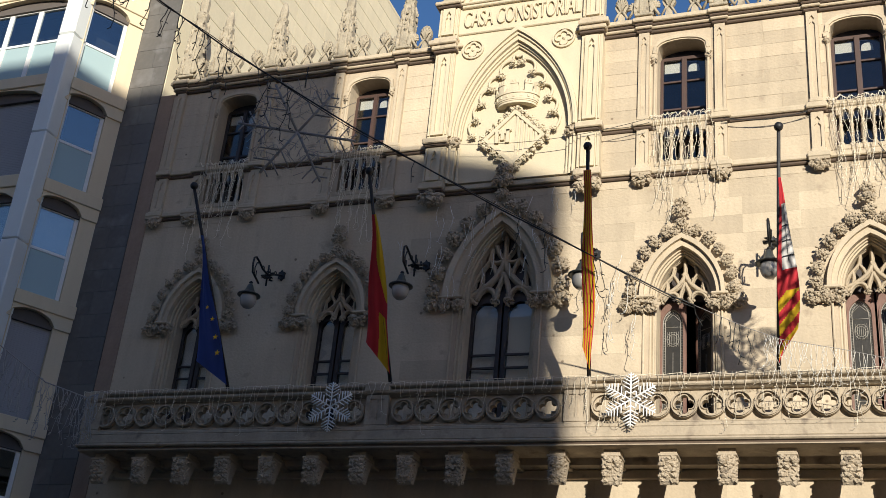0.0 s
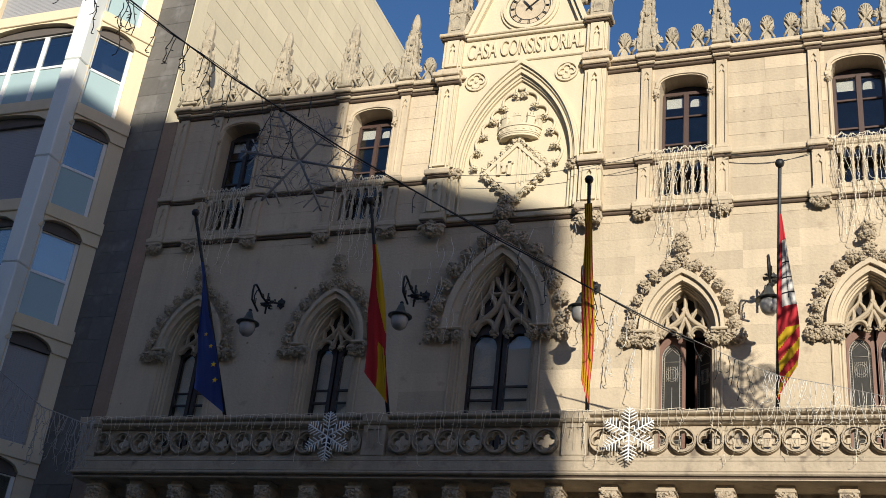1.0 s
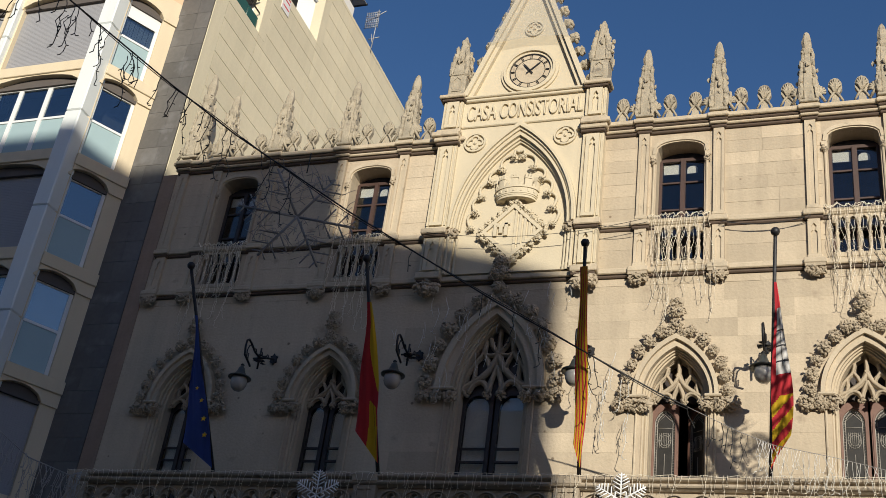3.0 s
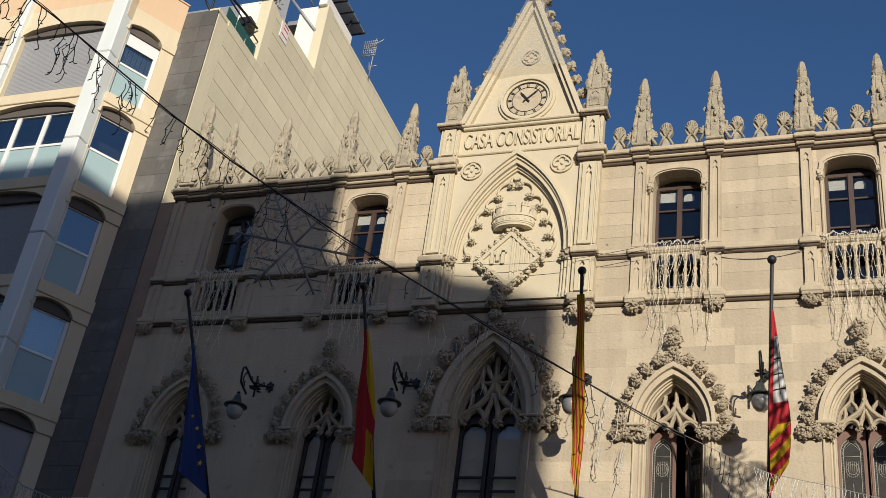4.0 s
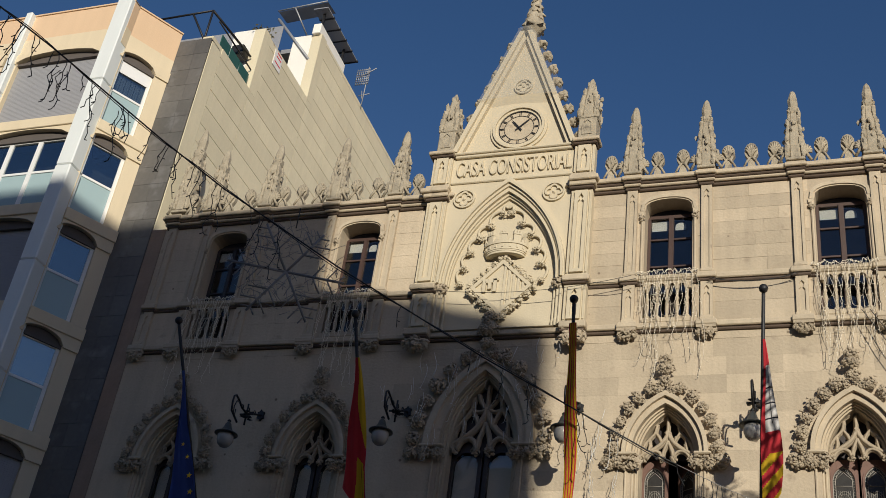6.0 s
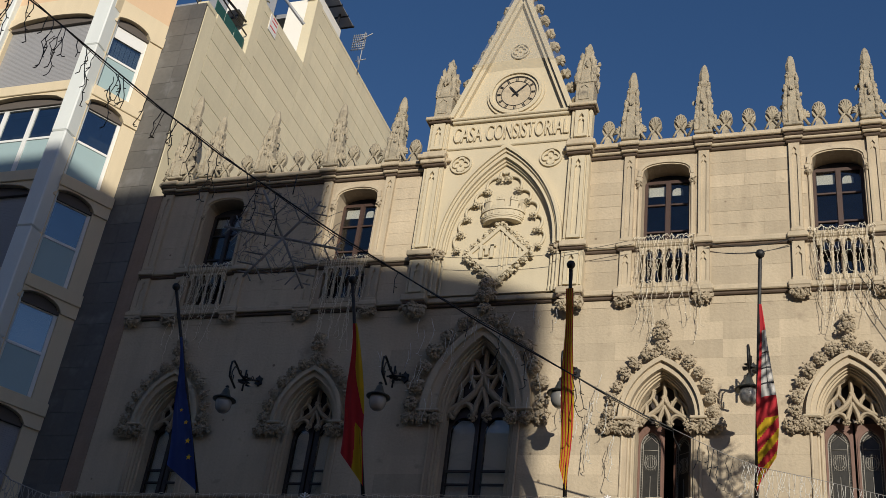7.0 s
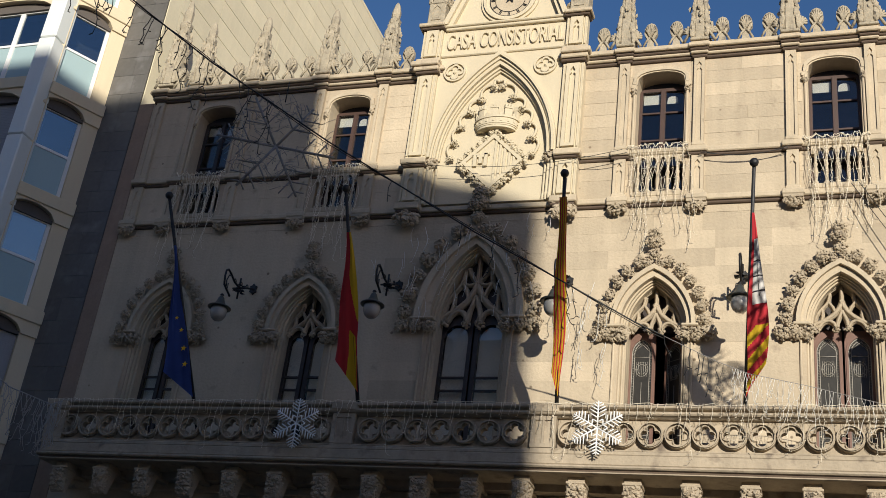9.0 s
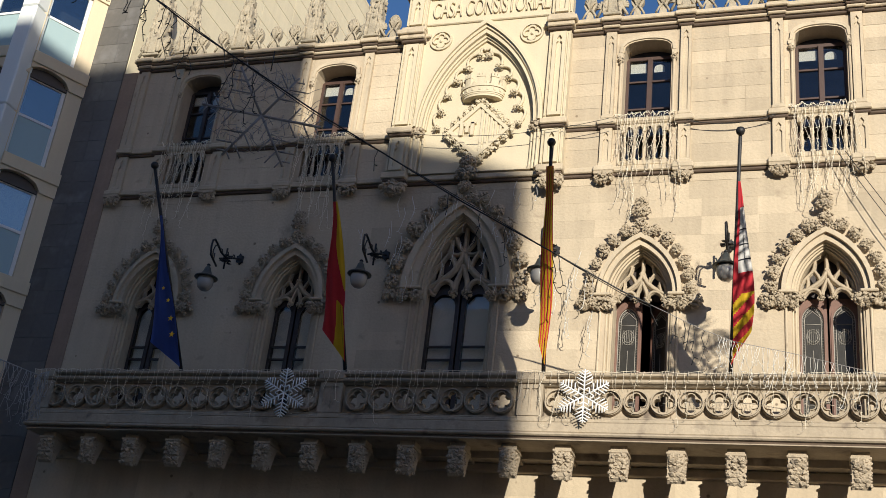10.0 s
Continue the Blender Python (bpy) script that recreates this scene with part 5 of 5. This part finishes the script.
def striped(s, t):
    e = t + 0.06 * math.sin(6 * s)
    if s < 0.55 and e > 0.52 and e - 0.52 > (s - 0.30) * 1.6:
        return 1
    if s > 0.66 and 0.48 < e < 0.86 + 0.2 * (s - 0.66) and e - 0.48 > (0.72 - s):
        return 1
    return 0
flag_thing(1, "red and yellow striped flag hanging limp from its pole", [M_RED, M_YEL], 0.20, 0.96, 0.80, lambda s: (-0.40 * s ** 1.1 - 0.02, 0.05 + 0.10 * math.sin(math.pi * min(1, s * 1.5)) ), striped, 0.05)
flag_thing(2, "yellow flag with thin red stripes furled round its pole", [M_YEL, M_RED], 0.10, 0.97, 0.86, lambda s: (-0.07 - 0.05 * s, 0.05 + 0.07 * math.sin(math.pi * s)), lambda s, t: 1 if ((t * 2.4 - s * 1.1) % 0.62) < 0.29 else 0, 0.05)
def town(s, t):
    if s < 0.14:
        return 0
    if s < 0.50:
        if t < 0.27:
            return 0
        return 3 if (s * 42) % 3.6 < 0.3 or (0.20 < s < 0.46 and abs(t - 0.66) < 0.03) else 2
    if s < 0.615:
        return 0
    return 1 if ((s + 0.10 * t) * 7.6) % 1 < 0.5 else 0
flag_thing(3, "red and white town flag with yellow and red stripes", [M_RED, M_YEL, M_WHT, M_INK], 0.20, 0.92, 0.96, lambda s: (0.0, 0.02 + 0.32 * math.sin(math.pi * min(1.0, s * 0.66)) * (1 if s < 0.86 else 1 - (s - 0.86) * 5.0)), town, 0.028)

# ---- lamps on wrought brackets ----
def wall_lamp(u):
    lp = thing("wall_lamp", (XC + u, 0, 11.73), "black iron bracket lamp with opal globe on the facade", "wall lamp", "bracket lamps")
    squeeze = lambda pts: [(x, 0.76 * y, z - 0.115 * y) for x, y, z in pts]
    part("wall_plate", Mesh().plate([(0.07 * math.cos(a) * (1 + 0.4 * (k % 2)), 0.10 * math.sin(a) * (1 + 0.4 * (k % 2))) for k, a in enumerate([2 * math.pi * i / 12 for i in range(12)])], -0.05, 0.0), M_IRON, lp)
    part("arm", Mesh().tube(squeeze([(0, -0.03, 0.0), (0, -0.45, -0.17), (0, -0.84, -0.35), (0, -1.15, -0.36), (0, -1.42, -0.29), (0, -1.60, -0.27), (0, -1.70, -0.34), (0, -1.72, -0.48), (0, -1.67, -0.66), (0, -1.254, -0.75)]), 0.024, 6), M_IRON, lp)
    m = Mesh()
    for k in range(3):
        y0, z0, r = -0.42 - 0.36 * k, -0.14 - 0.10 * k, 0.075
        m.tube(squeeze([(0.0, y0 + r * math.cos(a) * (1 - a / 9), z0 + r * math.sin(a) * (1 - a / 9)) for a in [0.5 * i for i in range(12)]]), 0.012, 5)
    m.tube(squeeze([(0, -1.30, -0.30), (0, -1.50, -0.36), (0, -1.58, -0.52), (0, -1.54, -0.68), (0, -1.46, -0.66), (0, -1.47, -0.54)]), 0.015, 5)
    m.tube(squeeze([(0, -0.84, -0.62), (0, -0.84, -0.12)]), 0.022, 5)
    m.tube(squeeze([(-0.16, -0.84, -0.36), (0.16, -0.84, -0.36)]), 0.022, 5)
    for k in range(10):
        m.lump((random.uniform(-0.10, 0.10), random.uniform(-0.70, -0.5), random.uniform(-0.36, -0.18)), 0.045, (1.2, 1.2, 0.6), 0.5)
    part("scrollwork", m, M_IRON, lp)
    part("shade", Mesh().lathe([(0.028, 0.0), (0.04, -0.03), (0.065, -0.06), (0.085, -0.13), (0.12, -0.20), (0.175, -0.25), (0.25, -0.28), (0.25, -0.30), (0.21, -0.305), (0.10, -0.25)], (0, -1.254, -0.73), 22), M_BELL, lp)
    part("globe", Mesh().lathe([(0.02, -0.285), (0.09, -0.27), (0.14, -0.22), (0.17, -0.14), (0.175, -0.05), (0.16, 0.01), (0.11, 0.02)], (0, -1.254, -1.03), 20), M_GLOBE, lp, "opal glass globe")
    part("ring", Mesh().lathe([(0.025, 0), (0.045, 0.03), (0.025, 0.06)], (0, -1.254, -0.75), 10), M_IRON, lp)


for u in (-5.29, -1.77, 1.99, 5.51):
    wall_lamp(u)

# ---- festive lights ----
def strand(m, x, y, z, length, r, rnd2, sway=0.035, tags=True):
    """One hanging wire with small bulbs."""
    pts = [(x, y, z)]
    n = max(2, int(length / 0.13))
    ax, ay = rnd2.uniform(-0.06, 0.06), 0.0
    for k in range(n):
        x += rnd2.uniform(-sway, sway) + ax * 0.15
        y += rnd2.uniform(-sway, sway) * 0.5
        z -= length / n
        pts.append((x, y, z))
        if tags and k % 2 == 1:
            s = rnd2.choice((-1, 1))
            m.tube([(x, y, z), (x + s * r * 7, y - 0.01, z - r * 3.5)], r * 1.1, 3)
    if length > 0.5 and rnd2.random() < 0.5:
        s = rnd2.choice((-1, 1))
        pts += [(x + s * 0.04, y, z - 0.05), (x + s * 0.10, y, z - 0.06)]
    m.tube(pts, r, 3)


rnd2 = random.Random(11)
m = Mesh()
pts = []
for k in range(160):
    u = -8.9 + 17.9 * k / 159
    pts.append((u, -1.33 + rnd2.uniform(-0.015, 0.015), 8.60 + rnd2.uniform(-0.02, 0.03)))
m.tube(pts, 0.006, 4)
u = -8.9
while u < 8.9:
    ln = rnd2.choice((0.2, 0.25, 0.3, 0.4, 0.5, 0.6, 0.95)) * rnd2.uniform(0.85, 1.1)
    strand(m, u, -1.335, 8.62, ln, 0.0046, rnd2, 0.045)
    u += rnd2.uniform(0.05, 0.17)
whole("icicle_lights", m, M_CREAMWIRE, "white icicle light strings draped over the balustrade", "string lights", "icicle lights", "stuff", at=(XC, 0, 0))
for uc in UPPER:
    m = Mesh()
    pts = [(uc - 0.66 + 1.32 * k / 30, -0.14 + rnd2.uniform(-0.03, 0.02), 14.83 + rnd2.uniform(-0.04, 0.06)) for k in range(31)]
    m.tube(pts, 0.010, 4)
    m.tube([(a, b - 0.02, c + rnd2.uniform(-0.06, 0.05)) for a, b, c in pts], 0.009, 4)
    for k in range(25):
        strand(m, uc - 0.60 + 1.20 * (k + rnd2.uniform(-0.4, 0.4)) / 24, -0.17 + rnd2.uniform(-0.03, 0.03), 14.82, rnd2.choice((1.0, 1.5, 1.9, 2.2, 2.5)) * rnd2.uniform(0.9, 1.05), 0.0052, rnd2, 0.045)
    whole("icicle_lights", m, M_CREAMWIRE, "white icicle lights hung over a window balconette", "string lights", "icicle lights", "stuff", at=(XC, 0, 0))


def snowflake_mesh(r, w):
    m = Mesh()
    for k in range(6):
        a = math.pi / 6 + math.pi / 3 * k
        c, s = math.cos(a), math.sin(a)
        m.tube([(0, 0, 0), (r * c, 0, r * s)], w, 6)
        for q, ln in ((0.22, 0.20), (0.38, 0.30), (0.53, 0.34), (0.66, 0.29), (0.78, 0.22), (0.89, 0.13)):
            for sd in (-1, 1):
                b = a + sd * math.pi / 3
                m.tube([(q * r * c, 0, q * r * s), (q * r * c + ln * r * math.cos(b), 0, q * r * s + ln * r * math.sin(b))], w * 0.85, 5)
    return m


for x in (-9.99, -4.04):
    sf = thing("snowflake", (x, -1.42, 8.11), "white illuminated snowflake ornament fixed to the balustrade", "snowflake", "snowflakes")
    part("star_frame", snowflake_mesh(0.51, 0.0145), M_SNOW, sf)
    part("bracket", Mesh().box(-0.03, 0.03, 0.0, 0.26, 0.34, 0.37).box(-0.03, 0.03, 0.0, 0.30, -0.39, -0.36), M_IRON, sf)
    part("flex", Mesh().tube([(0, 0.03, -0.36), (0.05, 0.07, -0.30), (0.10, 0.10, -0.02), (0.12, 0.12, 0.30), (0.11, 0.13, 0.48)], 0.006, 4), M_WIRE, sf)

# the cable across the street with its hanging wires and ornaments
def on_view(px, pz, y):
    """A place on the line from the viewer's spot through (px, pz) of the facade plane, at depth y."""
    return Vector((px * (21.06 + y), y, 1.42 + pz * (21.06 + y)))


ROUTE = [(-1.22, 1.215, -11.2), (-1.07, 1.096, -9.8), (-0.828, 0.895, -7.6), (-0.711, 0.802, -6.7), (-0.5336, 0.6746, -5.3), (-0.3448, 0.5493, -3.7), (-0.1756, 0.4456, -2.4), (-0.1014, 0.4064, -2.0), (-0.0712, 0.3936, -1.8), (-0.0226, 0.3827, -1.5), (0.0550, 0.3621, -1.3)]
cable = thing("light_cable", tuple(on_view(*ROUTE[0])), "black cable across the street hung with light wires", "cable")
org = cable.location.copy()
route = []
for i in range(len(ROUTE) - 1):
    for k in range(8):
        t = k / 8
        a, b = ROUTE[i], ROUTE[i + 1]
        route.append(on_view(*(a[j] + (b[j] - a[j]) * t for j in range(3))) - org)
part("wire", Mesh().tube([Vector((-15.6, -16.0, 15.4)) - org] + route[:52], 0.014, 6), M_CABLE, cable)
part("wire", Mesh().tube(route[51:] + [Vector((6.0, 0.0, 8.4)) - org], 0.006, 5), M_FRAMEGREY, cable)
part("wire", Mesh().tube([p + Vector((0, 0.02, 0.045 * math.sin(i * 0.35))) for i, p in enumerate(route[:52])], 0.008, 5), M_CABLE, cable)
dark, light = Mesh(), Mesh()
for i, p in enumerate(route):
    for rep in range(3):
        t = (i + rep / 3) / len(route)
        q = p if rep == 0 else p + (route[min(i + 1, len(route) - 1)] - p) * rep / 3
        if 0.36 < t < 0.58 and rnd2.random() < 0.72:
            continue
        if 0.58 < t < 0.76 and rnd2.random() < 0.55:
            continue
        if t < 0.72 and rnd2.random() < 0.62:
            continue
        ln = rnd2.uniform(0.35, 1.15) if t < 0.4 else rnd2.uniform(0.3, 0.9)
        if t > 0.74:
            ln *= 0.85
        strand(dark if t < 0.74 else light, q.x, q.y, q.z, ln, 0.009 if t < 0.7 else 0.0045, rnd2, 0.07)
for k in (9, 13):
    for _ in range(4):
        q = route[k] + Vector((rnd2.uniform(-0.25, 0.2), 0, -rnd2.uniform(0.1, 0.4)))
        strand(dark, q.x, q.y, q.z, rnd2.uniform(0.4, 0.7), 0.009, rnd2, 0.12)
tagged(part("hanging_wire", dark, M_CABLE, cable, "black hanging light wire"), kind="stuff")
tagged(part("hanging_wire", light, M_WIRE, cable, "white hanging light wire"), kind="stuff")

# stray wires that cling to the front
m = Mesh()
for _ in range(14):
    strand(m, rnd2.uniform(-2.6, 1.6), -0.30, rnd2.uniform(11.6, 13.3), rnd2.uniform(0.2, 0.5), 0.0065, rnd2, 0.06)
for _ in range(34):
    strand(m, rnd2.uniform(-1.7, 1.5), -0.34, rnd2.uniform(10.9, 13.0), rnd2.uniform(0.15, 0.6), 0.0055, rnd2, 0.06)
for _ in range(20):
    strand(m, rnd2.uniform(1.7, 3.1), -0.34, rnd2.uniform(9.9, 11.6), rnd2.uniform(0.3, 0.9), 0.0065, rnd2, 0.06)
whole("icicle_lights", m, M_WIRE, "short loose white light wires on the facade", "string lights", "icicle lights", "stuff", at=(XC, 0, 0))

# strings from the balcony's end to the next house
m = Mesh()
pts = [on_view(px, pz, y) for px, pz, y in ((-0.9794, 0.4325, -4.2), (-0.9445, 0.425, -4.0), (-0.8665, 0.3775, -3.4), (-0.805, 0.3575, -2.4), (-0.7907, 0.362, -1.6))]
full = []
for i in range(4):
    full += [pts[i] + (pts[i + 1] - pts[i]) * (k / 10) for k in range(10)]
m.tube(full, 0.012, 4)
for i, p in enumerate(full):
    if i > 8:
        for rep in range(2):
            q = p + Vector((rnd2.uniform(-0.05, 0.05), 0, 0))
            strand(m, q.x, q.y, q.z, rnd2.uniform(0.3, 1.1), 0.007, rnd2, 0.06)
whole("icicle_lights", m, M_DIMWIRE, "white icicle light string tied from balcony to next house", "string lights", "icicle lights", "stuff")
def wall_cable(pts):
    whole("facade_cable", Mesh().tube([Vector(p) - Vector(pts[0]) for p in pts], 0.008, 4), M_CABLE, "thin dark cable sagging along the facade", "cable", "facade cables", at=(XC + pts[0][0], pts[0][1], pts[0][2]))


for a, b, sag, y, z in ((-1.9, 3.0, 0.25, -0.36, 14.66), (2.0, 3.1, 0.07, -0.36, 14.58), (4.6, 6.4, 0.11, -0.20, 14.58), (4.6, 6.4, 0.17, -0.20, 14.62), (-6.4, -4.6, 0.11, -0.20, 14.58)):
    wall_cable([(a + (b - a) * k / 16, y, z - sag * 4 * (k / 16) * (1 - k / 16)) for k in range(17)])
for dx in (0.0, 0.15):
    wall_cable([(7.55 + dx, -0.30, 13.6), (7.93 + dx, -0.40, 12.85), (8.37 + dx, -0.45, 12.05), (8.95 + dx, -0.50, 11.1)])

# large ornaments hung in the street
def twig_star(r, w, twigs):
    """A star of six wrapped arms with short branches and a lattice of thin twigs."""
    arms, lattice = Mesh(), Mesh()
    for k in range(6):
        a = math.pi / 3 * k
        c, s = math.cos(a), math.sin(a)
        arms.tube([(0, 0, 0), (r * 0.5 * c, 0, r * 0.5 * s), (r * c, 0, r * s)], w, 8)
        for q, ln in ((0.45, 0.34), (0.70, 0.30), (0.90, 0.16)):
            for sd in (-1, 1):
                b = a + sd * math.pi / 3
                arms.tube([(q * r * c, 0, q * r * s), (q * r * c + ln * r * math.cos(b), 0, q * r * s + ln * r * math.sin(b))], w * 0.6, 6)
    for _ in range(twigs):
        a, q, b = rnd2.uniform(0, 6.28), r * math.sqrt(rnd2.uniform(0.02, 0.8)), rnd2.uniform(0, 3.14)
        x, z, ln = q * math.cos(a), q * math.sin(a), r * rnd2.uniform(0.12, 0.30)
        lattice.tube([(x, -0.03, z), (x + ln * 0.5 * math.cos(b) + rnd2.uniform(-0.03, 0.03), -0.05, z + ln * 0.5 * math.sin(b)), (x + ln * math.cos(b), -0.03, z + ln * math.sin(b))], w * 0.26, 4)
    return arms, lattice


for nm, at, r, w in ((0, on_view(-0.598, 0.672, -4.9), 1.10, 0.025), (1, Vector((XC + 4.86 + 0.52 * 8.2, -8.2, 9.42 + 0.28 * 8.2)), 0.95, 0.030)):
    orn = thing("hanging_snowflake", tuple(at), "large unlit grey snowflake ornament hanging from a cable", "snowflake", "hanging snowflakes")
    orn.rotation_euler = (0, 0, radians(28 if nm == 0 else -18))
    arms, lattice = twig_star(r, w, 170 if nm == 0 else 60)
    part("star_frame", arms if nm == 0 else snowflake_mesh(r, w), M_FRAMEGREY, orn)
    tagged(part("twig", lattice, M_FRAMEGREY, orn, "thin grey twigs between the arms"), kind="stuff")
    part("hanger", Mesh().tube([(0, 0, r * 0.9), (0, 0, 1.45 if nm == 0 else 2.0)], 0.012, 5), M_CABLE, orn)

# ---- ashlar of the front ----
def cuts(z0, z1):
    """The stretches of wall without openings or trim between two heights."""
    blocked = []
    for u in PILAST:
        for s in (-1, 1):
            if z1 > 13.66:
                blocked.append((s * u - 0.125, s * u + 0.125))
    if z1 > 13.60:
        blocked.append((-2.02, 2.02))
    for u in UPPER:
        if z1 > 13.66 and z0 < 17.0:
            w = 0.645
            blocked.append((u - w, u + w))
    for u, b in DOORS:
        s = SIZE[b]
        grow = s["grow"] + 0.01
        if z0 < s["z"]:
            w = s["w"] + 0.13 if z1 < s["z"] - 0.3 else s["w"] + grow
            blocked.append((u - w, u + w))
        else:
            pth = door_arch(u, b, -grow)
            xs = [abs(x - u) for x, z in pth if z >= z0 - 0.1]
            if xs:
                blocked.append((u - max(xs), u + max(xs)))
    blocked.sort()
    out, at = [], -HALF
    for a, b in blocked:
        if a > at:
            out.append((at, a))
        at = max(at, b)
    if at < HALF:
        out.append((at, HALF))
    return out


rnd3 = random.Random(3)
rest = Mesh()
levels = [(7.5 + 0.41 * k, 7.5 + 0.41 * (k + 1)) for k in range(15)] + [(13.66, 14.12), (14.12, 14.58)] + [(14.84 + 0.3225 * k, 14.84 + 0.3225 * (k + 1)) for k in range(7)] + [(5.75, 6.15), (6.15, 6.6), (6.6, 7.04)]
count = 0
for z0, z1 in levels:
    z1 = min(z1, 13.41) if 7 < z0 < 13.4 else z1
    gap = 0.0025 if z0 > 13 else 0.001
    for a, b in cuts(z0, z1):
        x = a
        while x < b - 0.02:
            ln = rnd3.uniform(0.62, 1.25)
            e = b if b - x < ln * 1.4 else x + ln
            m = rest if (x < -2.2 or count >= 300) else Mesh()
            m.box(x + gap, e - gap, -rnd3.uniform(0.004, 0.010) * (1.0 if z0 > 13 else 0.35), 0.0, z0 + gap, z1 - gap)
            if m is not rest:
                part("stone_block", m, M_BLOCK, wall)
                count += 1
            x = e
tagged(part("ashlar", rest, M_BLOCK, wall), kind="stuff")
